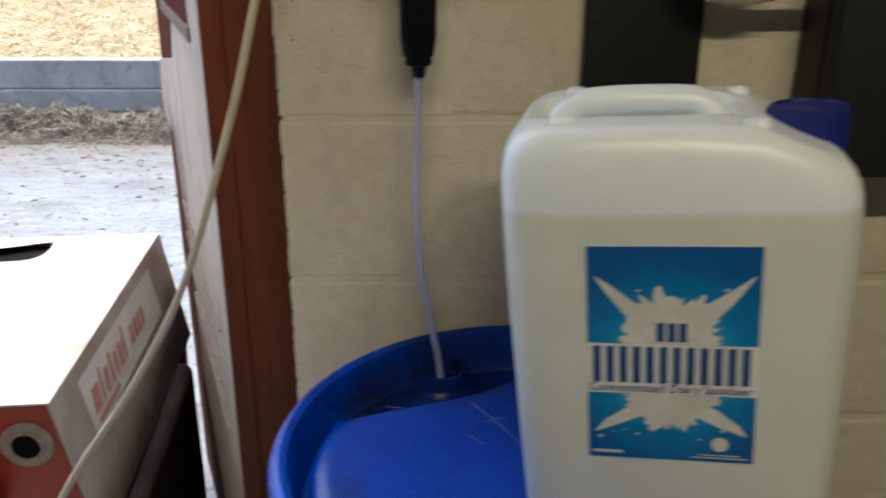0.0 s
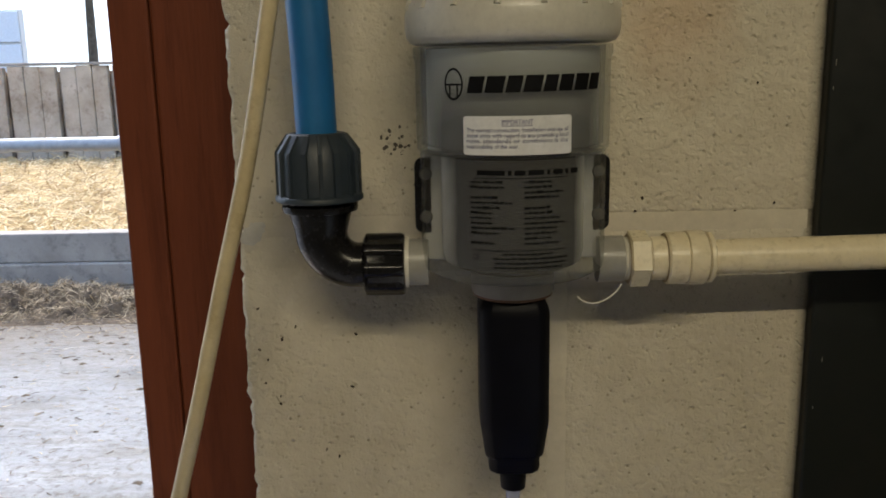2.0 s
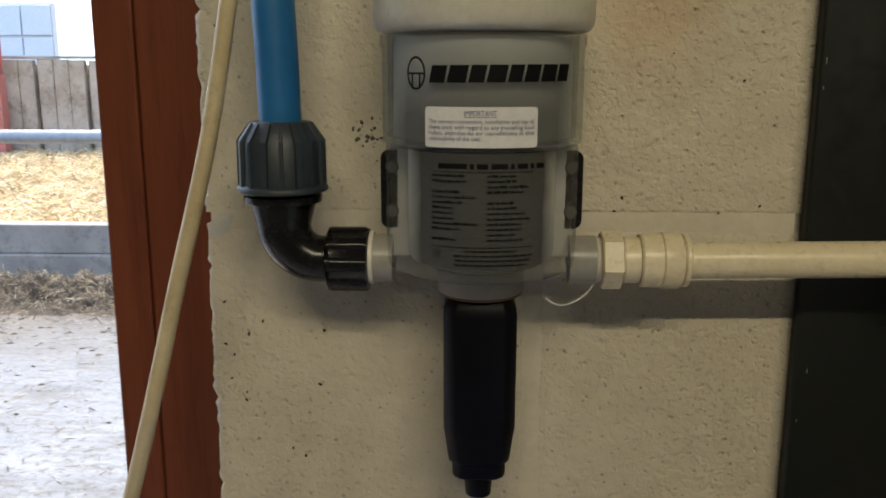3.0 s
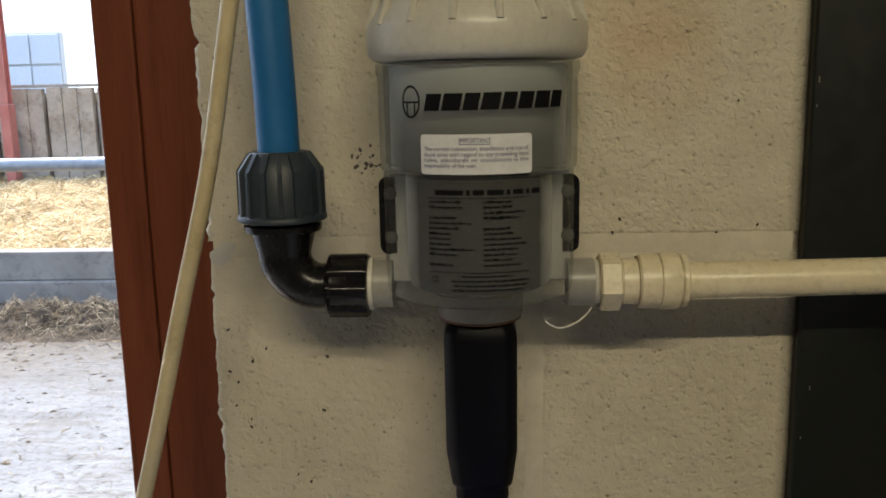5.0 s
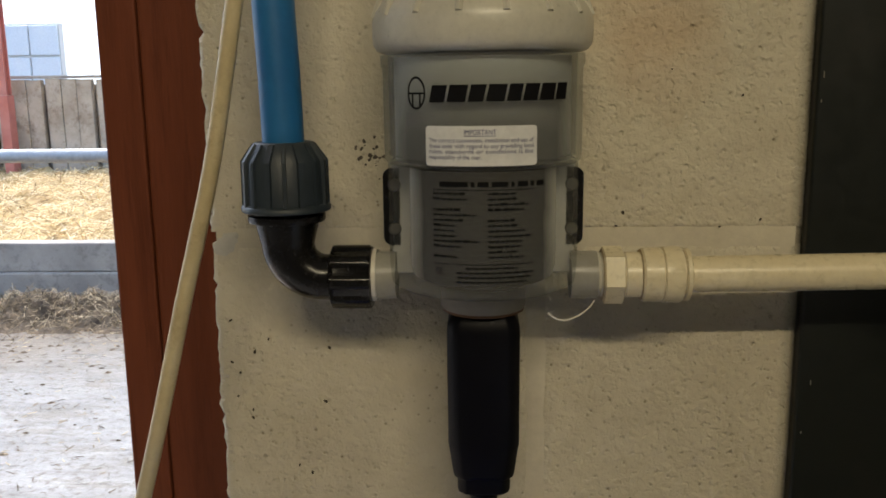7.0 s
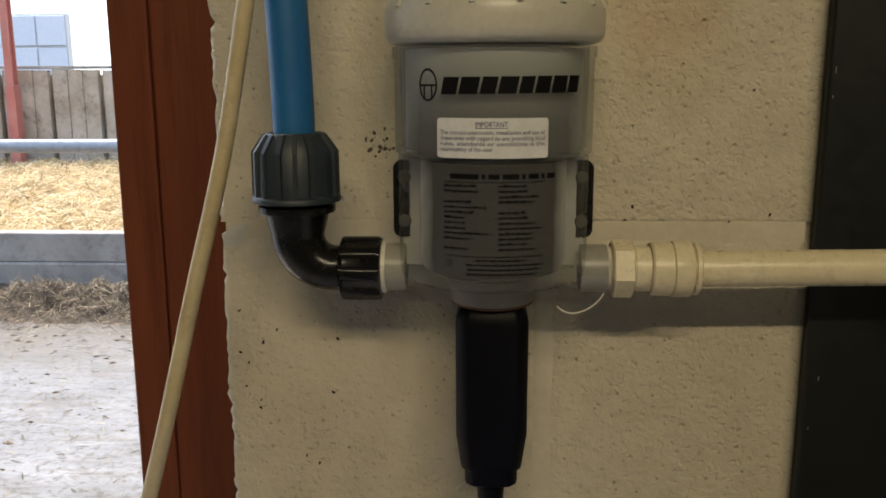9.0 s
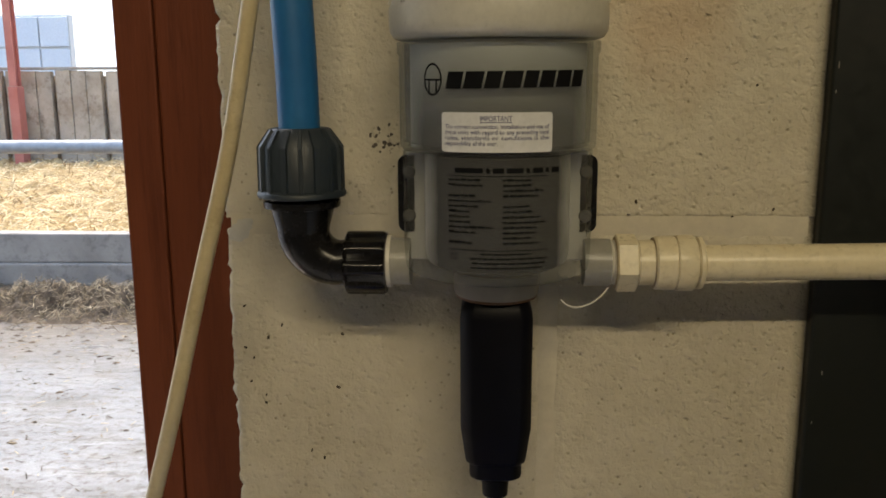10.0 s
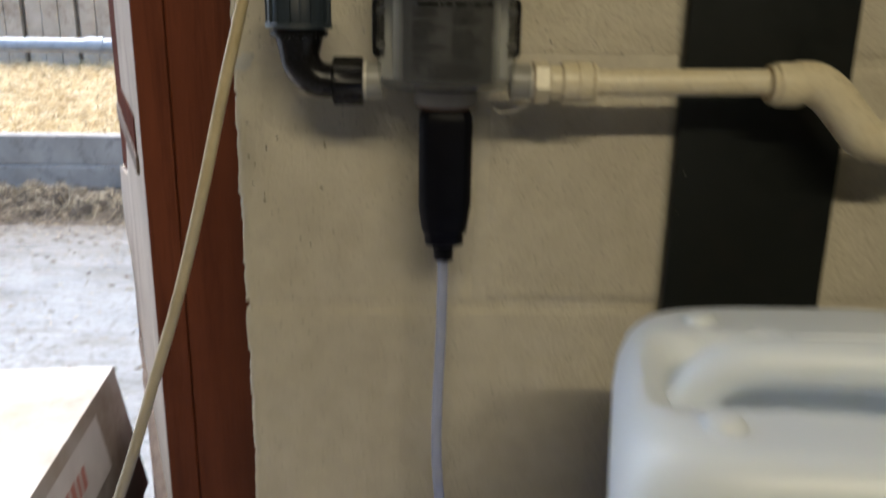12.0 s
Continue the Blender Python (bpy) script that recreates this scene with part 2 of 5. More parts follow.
CONCRETE = surface("cast_concrete", (0.30, 0.275, 0.245), (0.42, 0.39, 0.35), 3, 0.8, 0.4, 60, 0.006, dirt=(0.15, 0.14, 0.125))
PANEL = surface("stained_concrete_panel", (0.36, 0.30, 0.23), (0.56, 0.50, 0.42), 2.0, 0.85, 0.4, 40, 0.006, dirt=(0.16, 0.11, 0.07))
GALV = surface("galvanised_steel", (0.34, 0.36, 0.38), (0.46, 0.48, 0.50), 14, 0.5, 0.1, 90, 0.001, metal=0.5)
REDSTEEL = surface("red_oxide_steel", (0.46, 0.15, 0.12), (0.55, 0.22, 0.18), 3, 0.6, 0.2, 70, 0.002)
STAIN = surface("red_brown_woodstain", (0.118, 0.031, 0.013), (0.182, 0.051, 0.022), 5, 0.52, 0.35, 60, 0.002, stretch=(5, 5, 0.35), dirt=(0.08, 0.020, 0.009), gloss=0.2)
WHITEBOARD = surface("weathered_white_board", (0.48, 0.41, 0.345), (0.66, 0.59, 0.51), 4, 0.9, 0.3, 90, 0.002, gloss=0.08, dirt=(0.30, 0.24, 0.20), stretch=(1, 1, 0.5))
LEAFWOOD = surface("dull_brown_door_wood", (0.075, 0.020, 0.012), (0.13, 0.036, 0.020), 5, 0.95, 0.3, 60, 0.002, stretch=(4, 4, 0.5), gloss=0.05)
SPLINTER = surface("torn_plywood", (0.13, 0.09, 0.065), (0.24, 0.18, 0.14), 9, 0.75, 0.4, 90, 0.002, stretch=(6, 6, 0.6))
HOSE = surface("aged_cream_hose", (0.54, 0.435, 0.235), (0.68, 0.575, 0.35), 14, 0.45, 0.15, 160, 0.001, dirt=(0.36, 0.275, 0.14))


def darkened(m, low, high, wander, scale, colour, most):
    """Ragged darker colour on a material below a height, up to a tide line that wanders."""
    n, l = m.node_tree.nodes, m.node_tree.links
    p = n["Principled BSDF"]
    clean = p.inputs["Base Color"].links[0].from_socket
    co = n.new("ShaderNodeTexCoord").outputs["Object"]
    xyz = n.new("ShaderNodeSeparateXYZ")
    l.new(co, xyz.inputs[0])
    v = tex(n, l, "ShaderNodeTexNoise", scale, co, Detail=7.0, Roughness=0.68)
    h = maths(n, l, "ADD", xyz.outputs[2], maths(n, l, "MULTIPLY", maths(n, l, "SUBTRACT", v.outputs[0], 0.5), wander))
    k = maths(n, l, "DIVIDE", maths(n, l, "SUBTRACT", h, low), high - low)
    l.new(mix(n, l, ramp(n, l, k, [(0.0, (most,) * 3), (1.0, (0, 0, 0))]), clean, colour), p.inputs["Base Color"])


# shade low on the red-brown timber is put into its colour
darkened(STAIN, 0.70, 1.30, 0.7, 7.0, (0.050, 0.014, 0.008), 0.8)
# the hose turns greyer towards the bottom
darkened(HOSE, 1.15, 1.50, 0.5, 9.0, (0.40, 0.385, 0.35), 0.8)
# brown stain low on the white board
darkened(WHITEBOARD, 0.55, 1.15, 0.9, 5.0, (0.23, 0.165, 0.11), 0.8)
BLUEPIPE = surface("blue_polyethylene_pipe", (0.012, 0.125, 0.33), (0.02, 0.165, 0.40), 12, 0.42, 0.06, 150, 0.001)
GREYNUT = surface("blue_grey_plastic", (0.020, 0.029, 0.039), (0.030, 0.042, 0.054), 30, 0.45, 0.1, 300, 0.0006)
BLACKPLASTIC = surface("black_plastic", (0.006, 0.006, 0.007), (0.011, 0.010, 0.010), 30, 0.22, 0.02, 300, 0.0002, dirt=(0.011, 0.010, 0.009), gloss=0.32)
INJECTOR = surface("satin_black_plastic", (0.003, 0.003, 0.005), (0.005, 0.005, 0.008), 30, 0.42, 0.03, 300, 0.0003, gloss=0.12)
CREAMPIPE = surface("yellowed_white_plastic", (0.73, 0.63, 0.41), (0.81, 0.73, 0.52), 16, 0.30, 0.04, 200, 0.0005, dirt=(0.70, 0.59, 0.37))
WHITETHREAD = surface("white_plastic", (0.68, 0.65, 0.55), (0.76, 0.73, 0.64), 30, 0.4, 0.08, 300, 0.0005)
GRIME = surface("tan_grime", (0.34, 0.26, 0.15), (0.50, 0.41, 0.26), 90, 0.6, 0.2, 400, 0.0005)
RUSTSEAL = surface("brown_grimy_seal", (0.05, 0.022, 0.010), (0.14, 0.065, 0.028), 90, 0.6, 0.3, 400, 0.0005)
SHELL = frosted("frosted_clear_plastic", (0.33, 0.328, 0.305), 0.78, 0.28)
LOWSHELL = frosted("frosted_pale_plastic", (0.27, 0.267, 0.245), 0.76, 0.30)
BELL = surface("pale_grey_plastic", (0.55, 0.525, 0.435), (0.62, 0.595, 0.50), 22, 0.33, 0.05, 260, 0.0005)
STUB = surface("frosted_grey_plastic", (0.29, 0.28, 0.24), (0.35, 0.34, 0.295), 30, 0.34, 0.03, 200, 0.0003)
PALECORE = surface("grey_motor_sleeve", (0.14, 0.13, 0.115), (0.19, 0.18, 0.16), 30, 0.5, 0.1, 200, 0.0005)
INK = surface("black_print", (0.005, 0.005, 0.006), (0.007, 0.007, 0.008), 60, 0.6, 0.02, 200, 0.0002, gloss=0.1)
FADEDINK = surface("grey_black_print", (0.004, 0.004, 0.005), (0.007, 0.007, 0.008), 60, 0.6, 0.02, 200, 0.0002, gloss=0.1)
BLUEINK = surface("violet_blue_print", (0.06, 0.06, 0.17), (0.08, 0.08, 0.21), 60, 0.5, 0.02, 200, 0.0002)
PAPER = surface("white_label_paper", (0.72, 0.72, 0.70), (0.78, 0.78, 0.76), 40, 0.5, 0.03, 300, 0.0003)


def graded_core(name, axis, inner, outer, dark, side, top=None):
    """The works inside the frosted shell: dark mechanism in the middle, clear milky plastic round it. The soft fades,
    and a pale top where one is given, put scattered light into the colour.
    """
    m, n, l, p = nodes_of(name)
    xyz = n.new("ShaderNodeSeparateXYZ")
    pos = n.new("ShaderNodeTexCoord").outputs["Object"]
    l.new(pos, xyz.inputs[0])
    v = tex(n, l, "ShaderNodeTexNoise", 40.0, pos, Detail=3.0)
    off = maths(n, l, "ABSOLUTE", maths(n, l, "SUBTRACT", xyz.outputs[0], axis))
    off = maths(n, l, "ADD", off, maths(n, l, "MULTIPLY", maths(n, l, "SUBTRACT", v.outputs[0], 0.5), 0.004))
    col = dark
    if top:
        z = maths(n, l, "ADD", maths(n, l, "MULTIPLY", maths(n, l, "SUBTRACT", xyz.outputs[2], 1.6375), 17.0), maths(n, l, "MULTIPLY", v.outputs[0], 0.08))
        col = ramp(n, l, z, [(0.0, dark), (0.35, tuple(c * 2.2 for c in dark)), (0.70, tuple(c * 0.52 for c in top)), (1.0, top)])
    k = maths(n, l, "DIVIDE", maths(n, l, "SUBTRACT", off, inner), outer - inner)
    l.new(mix(n, l, ramp(n, l, k, [(0.0, (0, 0, 0)), (0.5, (0.45, 0.45, 0.45)), (1.0, (1, 1, 1))]), col, side), p.inputs["Base Color"])
    p.inputs["Roughness"].default_value = 0.6
    return m


def label_blue():
    """Printed blue that runs to pale cyan at the middle of the label."""
    m, n, l, p = nodes_of("blue_to_cyan_label")
    co = n.new("ShaderNodeTexCoord").outputs["Object"]
    d = n.new("ShaderNodeVectorMath")
    d.operation = "DISTANCE"
    l.new(co, d.inputs[0])
    d.inputs[1].default_value = (-0.009, -0.117, 0.208)
    v = tex(n, l, "ShaderNodeTexNoise", 60.0, co, Detail=4.0)
    r = maths(n, l, "ADD", d.outputs["Value"], maths(n, l, "MULTIPLY", maths(n, l, "SUBTRACT", v.outputs[0], 0.5), 0.03))
    l.new(ramp(n, l, r, [(0.025, (0.05, 0.42, 0.58)), (0.060, (0.004, 0.20, 0.46)), (0.100, (0.002, 0.085, 0.30))]), p.inputs["Base Color"])
    p.inputs["Roughness"].default_value = 0.35
    return m


MOTOR = graded_core("graded_motor_sleeve", 0.0485, 0.0400, 0.0490, (0.040, 0.041, 0.041), (0.74, 0.72, 0.65), (0.86, 0.84, 0.76))
LOWERWORKS = graded_core("dark_works_in_milky_plastic", 0.0485, 0.0330, 0.0408, (0.024, 0.025, 0.026), (0.90, 0.88, 0.79))
MILKY = surface("milky_white_plastic", (0.52, 0.505, 0.45), (0.58, 0.565, 0.505), 25, 0.6, 0.02, 150, 0.0003)
CANPLASTIC = can_plastic()
BLUECAP = surface("blue_cap_plastic", (0.004, 0.011, 0.15), (0.006, 0.016, 0.19), 30, 0.35, 0.05, 200, 0.0005)
DRUM = surface("blue_drum_plastic", (0.0005, 0.040, 0.37), (0.0005, 0.055, 0.46), 3, 0.27, 0.0, 500, 0.0002, gloss=0.28, dirt=(0.002, 0.016, 0.14))


def darken_lid_well(m, spots):
    """Ragged darker patches in the lid's well round the bungs."""
    n, l = m.node_tree.nodes, m.node_tree.links
    p = n["Principled BSDF"]
    col = p.inputs["Base Color"].links[0].from_socket
    co = n.new("ShaderNodeTexCoord").outputs["Object"]
    v = tex(n, l, "ShaderNodeTexNoise", 22.0, co, Detail=6.0, Roughness=0.7)
    for place, reach in spots:
        d = n.new("ShaderNodeVectorMath")
        d.operation = "DISTANCE"
        l.new(co, d.inputs[0])
        d.inputs[1].default_value = place
        r = maths(n, l, "DIVIDE", maths(n, l, "ADD", d.outputs["Value"], maths(n, l, "MULTIPLY", maths(n, l, "SUBTRACT", v.outputs[0], 0.5), 0.09)), reach)
        col = mix(n, l, ramp(n, l, r, [(0.30, (0.85, 0.85, 0.85)), (0.75, (0.45, 0.45, 0.45)), (1.0, (0, 0, 0))]), col, (0.006, 0.010, 0.040))
    l.new(col, p.inputs["Base Color"])


darken_lid_well(DRUM, [((-0.103, 0.224, 0.870), 0.115), ((-0.19, 0.165, 0.870), 0.075)])
SCUFF = surface("pale_blue_scuff", (0.05, 0.09, 0.36), (0.10, 0.14, 0.42), 40, 0.5, 0.02, 200, 0.0003)
LABELBLUE = label_blue()
MILK = surface("cream_print", (0.58, 0.57, 0.52), (0.70, 0.69, 0.64), 40, 0.4, 0.02, 200, 0.0003)
NAVY = surface("dark_blue_print", (0.010, 0.055, 0.20), (0.016, 0.075, 0.25), 40, 0.4, 0.02, 200, 0.0003)
HOOD = surface("dirty_white_enamel", (0.33, 0.255, 0.185), (0.56, 0.54, 0.51), 2.6, 0.5, 0.12, 120, 0.001, dirt=(0.24, 0.18, 0.12))


def darken_hood_hem():
    """The hood's enamel, raggedly darker up from its lower hem, highest at the far end."""
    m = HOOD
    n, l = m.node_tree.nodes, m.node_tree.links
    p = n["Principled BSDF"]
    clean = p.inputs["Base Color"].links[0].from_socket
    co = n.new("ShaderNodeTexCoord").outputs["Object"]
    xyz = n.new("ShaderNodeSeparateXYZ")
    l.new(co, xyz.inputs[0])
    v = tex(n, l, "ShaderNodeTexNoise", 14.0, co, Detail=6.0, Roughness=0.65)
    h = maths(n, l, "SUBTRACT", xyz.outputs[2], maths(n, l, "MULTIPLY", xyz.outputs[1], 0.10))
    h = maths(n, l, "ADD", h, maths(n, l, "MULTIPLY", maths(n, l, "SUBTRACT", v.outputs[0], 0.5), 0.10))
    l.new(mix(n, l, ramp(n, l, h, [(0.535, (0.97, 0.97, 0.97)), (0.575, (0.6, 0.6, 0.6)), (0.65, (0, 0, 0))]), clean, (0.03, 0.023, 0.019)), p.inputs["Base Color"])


darken_hood_hem()
REDENAMEL = surface("red_enamel", (0.25, 0.030, 0.017), (0.33, 0.046, 0.028), 8, 0.4, 0.1, 120, 0.001, dirt=(0.20, 0.03, 0.02))
STICKER = surface("faded_sticker", (0.66, 0.62, 0.59), (0.76, 0.73, 0.70), 12, 0.5, 0.05, 200, 0.0004)
RINGMAT = surface("grimy_ring", (0.22, 0.19, 0.16), (0.36, 0.33, 0.29), 40, 0.5, 0.2, 200, 0.0008)
REDPRINT = surface("red_print", (0.52, 0.21, 0.17), (0.58, 0.27, 0.23), 40, 0.5, 0.02, 200, 0.0003)
CHASSISBLACK = surface("black_chassis", (0.006, 0.005, 0.005), (0.020, 0.014, 0.012), 9, 0.9, 0.3, 90, 0.002, gloss=0.1)
FLOORMAT = surface("floor_screed", (0.25, 0.247, 0.238), (0.35, 0.345, 0.333), 2.5, 0.6, 0.3, 60, 0.003, dirt=(0.11, 0.10, 0.09))
CEILMAT = surface("grey_ceiling_sheet", (0.26, 0.26, 0.26), (0.34, 0.34, 0.34), 2, 0.6, 0.1, 60, 0.002)
MORTAR = surface("cream_painted_mortar", (0.585, 0.53, 0.405), (0.67, 0.615, 0.475), 14, 0.6, 0.18, 120, 0.002, gloss=0.25)
ROOMPAINT = surface("grey_wall_render", (0.25, 0.245, 0.235), (0.33, 0.325, 0.31), 3, 0.6, 0.3, 90, 0.003)
BLACKPAINT = surface("black_gloss_paint", (0.0075, 0.0095, 0.0080), (0.011, 0.013, 0.011), 9, 0.42, 0.10, 70, 0.001, gloss=0.35, dirt=(0.013, 0.013, 0.011))
CHIP = surface("bare_dark_block", (0.045, 0.036, 0.026), (0.09, 0.074, 0.055), 200, 0.9, 0.3, 600, 0.0005, gloss=0.1)
BOLT = surface("dull_bolt_head", (0.06, 0.058, 0.052), (0.09, 0.086, 0.076), 60, 0.5, 0.05, 300, 0.0003)
BLACKBOX = surface("black_box_plastic", (0.004, 0.004, 0.004), (0.008, 0.008, 0.008), 12, 0.6, 0.1, 200, 0.0006)
CLADDING = surface("pale_blue_sheet", (0.80, 0.87, 0.97), (0.90, 0.94, 0.98), 0.6, 0.4, 0.1, 20, 0.004)
LEAF = straw_paint("leaf", [(0.1, (0.10, 0.17, 0.05)), (0.5, (0.15, 0.25, 0.08)), (0.9, (0.22, 0.33, 0.13))])
BARK = surface("bark", (0.10, 0.075, 0.05), (0.18, 0.14, 0.10), 6, 0.9, 0.8, 40, 0.02)
# the shade inside openings is put into this near-black
HOLE = surface("dark_inside", (0.004, 0.004, 0.005), (0.008, 0.008, 0.009), 20, 0.8, 0.1, 100, 0.001, gloss=0.05)


def tube_plastic():
    m, n, l, p = nodes_of("clear_blue_tube")
    co = n.new("ShaderNodeTexCoord").outputs["Object"]
    v = tex(n, l, "ShaderNodeTexNoise", 60.0, co, Detail=3.0)
    l.new(ramp(n, l, v.outputs[0], [(0.3, (0.50, 0.54, 0.74)), (0.7, (0.60, 0.64, 0.82))]), p.inputs["Base Color"])
    p.inputs["Transmission Weight"].default_value, p.inputs["Roughness"].default_value = 0.5, 0.25
    return m


TUBE = tube_plastic()
glow, gn, gl, gp = nodes_of("lit_tube")
gp.inputs["Emission Color"].default_value, gp.inputs["Emission Strength"].default_value = (1.0, 0.86, 0.62, 1), 3.0

# ---- mesh helpers ----
PLACED = [None]      # the pose in which a group of parts is drawn, if not the world's


def part(name, bm, material, parent=None, label="", smooth=False):
    me = bpy.data.meshes.new(name)
    if PLACED[0] is not None:
        bm.transform(PLACED[0])
    bm.to_mesh(me)
    bm.free()
    me.materials.append(material)
    if smooth:
        me.polygons.foreach_set("use_smooth", [True] * len(me.polygons))
        me.set_sharp_from_angle(angle=radians(38))
    ob = new(name, me)
    if parent:
        ob.parent = parent
    return tagged(ob, label)


def thing(name, label, category, m=None, group="", kind=""):
    ob = new(name)
    ob.empty_display_size = 0.05
    if m is not None:
        ob.matrix_world = m
    return tagged(ob, label, category, group, kind)


def box(x0, x1, y0, y1, z0, z1, bevel=0.0, segs=2, bm=None, m=None):
    b = bmesh.new()
    bmesh.ops.create_cube(b, size=1)
    for v in b.verts:
        v.co = ((x0 + x1) / 2 + v.co.x * (x1 - x0), (y0 + y1) / 2 + v.co.y * (y1 - y0), (z0 + z1) / 2 + v.co.z * (z1 - z0))
    if bevel:
        bmesh.ops.bevel(b, geom=b.edges[:], offset=bevel, segments=segs, profile=0.5, affect="EDGES")
    if m is not None:
        b.transform(m)
    return merge(bm, b)


def merge(bm, b):
    if bm is None:
        return b
    me = bpy.data.meshes.new("tmp")
    b.to_mesh(me)
    b.free()
    bm.from_mesh(me)
    bpy.data.meshes.remove(me)
    return bm


def lathe(profile, segs=48, m=None, bm=None, lobes=0, depth=0.0, lobe_range=None, section=None):
    """A turned shape round z from (radius, z) pairs; lobes: ribs of that depth; section: the corners of a cross-section that is not round."""
    segs = len(section) if section else segs
    b = bmesh.new()
    rings = []
    for r, z in profile:
        ring = []
        for i in range(segs):
            a = 2 * math.pi * i / segs
            rr = r
            if lobes and (lobe_range is None or lobe_range[0] <= z <= lobe_range[1]):
                c = math.cos(a * lobes)
                rr = r - depth * (0.5 - 0.5 * max(-1, min(1, c * 2.2)))
            cx, cy = section[i] if section else (math.cos(a), math.sin(a))
            ring.append(b.verts.new((rr * cx, rr * cy, z)))
        rings.append(ring)
    for p, q in zip(rings, rings[1:]):
        for i in range(segs):
            j = (i + 1) % segs
            b.faces.new((p[i], p[j], q[j], q[i]))
    for ring, flip in ((rings[0], True), (rings[-1], False)):
        if profile[0 if flip else -1][0] > 1e-5:
            b.faces.new(ring[::-1] if flip else ring)
    bmesh.ops.remove_doubles(b, verts=b.verts[:], dist=1e-6)
    if m is not None:
        b.transform(m)
    bmesh.ops.recalc_face_normals(b, faces=b.faces[:])
    return merge(bm, b)


def smooth_path(points, steps=8):
    """A rounded line through the points."""
    p = [Vector(q) for q in points]
    p = [2 * p[0] - p[1]] + p + [2 * p[-1] - p[-2]]
    out = []
    for a, b, c, d in zip(p, p[1:], p[2:], p[3:]):
        for k in range(steps):
            t = k / steps
            out.append(0.5 * ((2 * b) + (c - a) * t + (2 * a - 5 * b + 4 * c - d) * t * t + (3 * b - a - 3 * c + d) * t ** 3))
    out.append(p[-2])
    return out


def sweep(points, radius, segs=16, bm=None, closed_ends=True):
    """A round bar along the points; radius: one number or one a point."""
    b = bmesh.new()
    pts = [Vector(p) for p in points]
    rad = radius if isinstance(radius, (list, tuple)) else [radius] * len(pts)
    side = None
    rings = []
    for i, p in enumerate(pts):
        d = (pts[min(i + 1, len(pts) - 1)] - pts[max(i - 1, 0)]).normalized()
        if side is None:
            side = d.orthogonal().normalized()
        side = (side - d * side.dot(d)).normalized()
        up = d.cross(side)
        rings.append([b.verts.new(p + rad[i] * (math.cos(2 * math.pi * k / segs) * side + math.sin(2 * math.pi * k / segs) * up)) for k in range(segs)])
    for u, v in zip(rings, rings[1:]):
        for k in range(segs):
            j = (k + 1) % segs
            b.faces.new((u[k], u[j], v[j], v[k]))
    if closed_ends:
        b.faces.new(rings[0][::-1])
        b.faces.new(rings[-1])
    bmesh.ops.recalc_face_normals(b, faces=b.faces[:])
    return merge(bm, b)


def extrude_outline(outline, thick, m=None, bm=None):
    """A plate: a closed outline in x, z with its front at y = 0 and its back at y = thick."""
    b = bmesh.new()
    f = [b.verts.new((x, 0, z)) for x, z in outline]
    k = [b.verts.new((x, thick, z)) for x, z in outline]
    b.faces.new(f)
    b.faces.new(k[::-1])
    for i in range(len(f)):
        j = (i + 1) % len(f)
        b.faces.new((f[i], k[i], k[j], f[j]))
    bmesh.ops.triangulate(b, faces=[q for q in b.faces if len(q.verts) > 4])
    bmesh.ops.recalc_face_normals(b, faces=b.faces[:])
    if m is not None:
        b.transform(m)
    return merge(bm, b)


def lettering(text, size, align="LEFT"):
    """Letters of the built-in font as a flat mesh in x, z."""
    cu = bpy.data.curves.new("letters", "FONT")
    cu.body, cu.size, cu.align_x, cu.resolution_u = text, size, align, 3
    ob = new("letters", cu)
    me = bpy.data.meshes.new_from_object(ob.evaluated_get(bpy.context.evaluated_depsgraph_get()))
    bpy.data.objects.remove(ob)
    bpy.data.curves.remove(cu)
    b = bmesh.new()
    b.from_mesh(me)
    bpy.data.meshes.remove(me)
    for v in b.verts:
        v.co = (v.co.x, 0, v.co.y)
    return b


def fit_width(b, x0, x1):
    lo, hi = min(v.co.x for v in b.verts), max(v.co.x for v in b.verts)
    for v in b.verts:
        v.co.x = x0 + (v.co.x - lo) / (hi - lo) * (x1 - x0)
    return b


def flat_rect(x0, x1, z0, z1, bm=None, slant=0.0, step=0.004):
    """A rectangle in x, z, cut into strips so that it can be wrapped."""
    b = bmesh.new() if bm is None else bm
    n = max(1, math.ceil((x1 - x0) / step))
    low = [b.verts.new((x0 + (x1 - x0) * i / n, 0, z0)) for i in range(n + 1)]
    top = [b.verts.new((x0 + (x1 - x0) * i / n + slant, 0, z1)) for i in range(n + 1)]
    for i in range(n):
        b.faces.new((low[i], low[i + 1], top[i + 1], top[i]))
    return b


def wrap(b, cx, cy, r):
    """Wraps a flat mesh (x, z) on the front of an upright cylinder."""
    for v in b.verts:
        a = (v.co.x - cx) / r
        rr = r - v.co.y
        v.co = (cx + rr * math.sin(a), cy - rr * math.cos(a), v.co.z)
    return b


def turn_to(p, direction):
    """The pose that lays the z axis along a direction, at p."""
    return Matrix.Translation(p) @ Vector(direction).to_track_quat("Z", "Y").to_matrix().to_4x4()

# ---- the yard and barn beyond the doorway ----
b = bmesh.new()
bmesh.ops.create_grid(b, x_segments=2, y_segments=2, size=600)
yard = tagged(part("ground", b, YARD), "wet grey concrete yard with tracked muck", "yard", kind="structure")

# kerb wall in front of the bedding
BY = 7.40
kerb = thing("barrier_wall", "low grey concrete wall edging the straw bedding", "wall", kind="structure")
part("upper_course", box(-9, 3.5, BY, BY + 0.16, 0.188, 0.428, 0.012), CONCRETE, kerb)
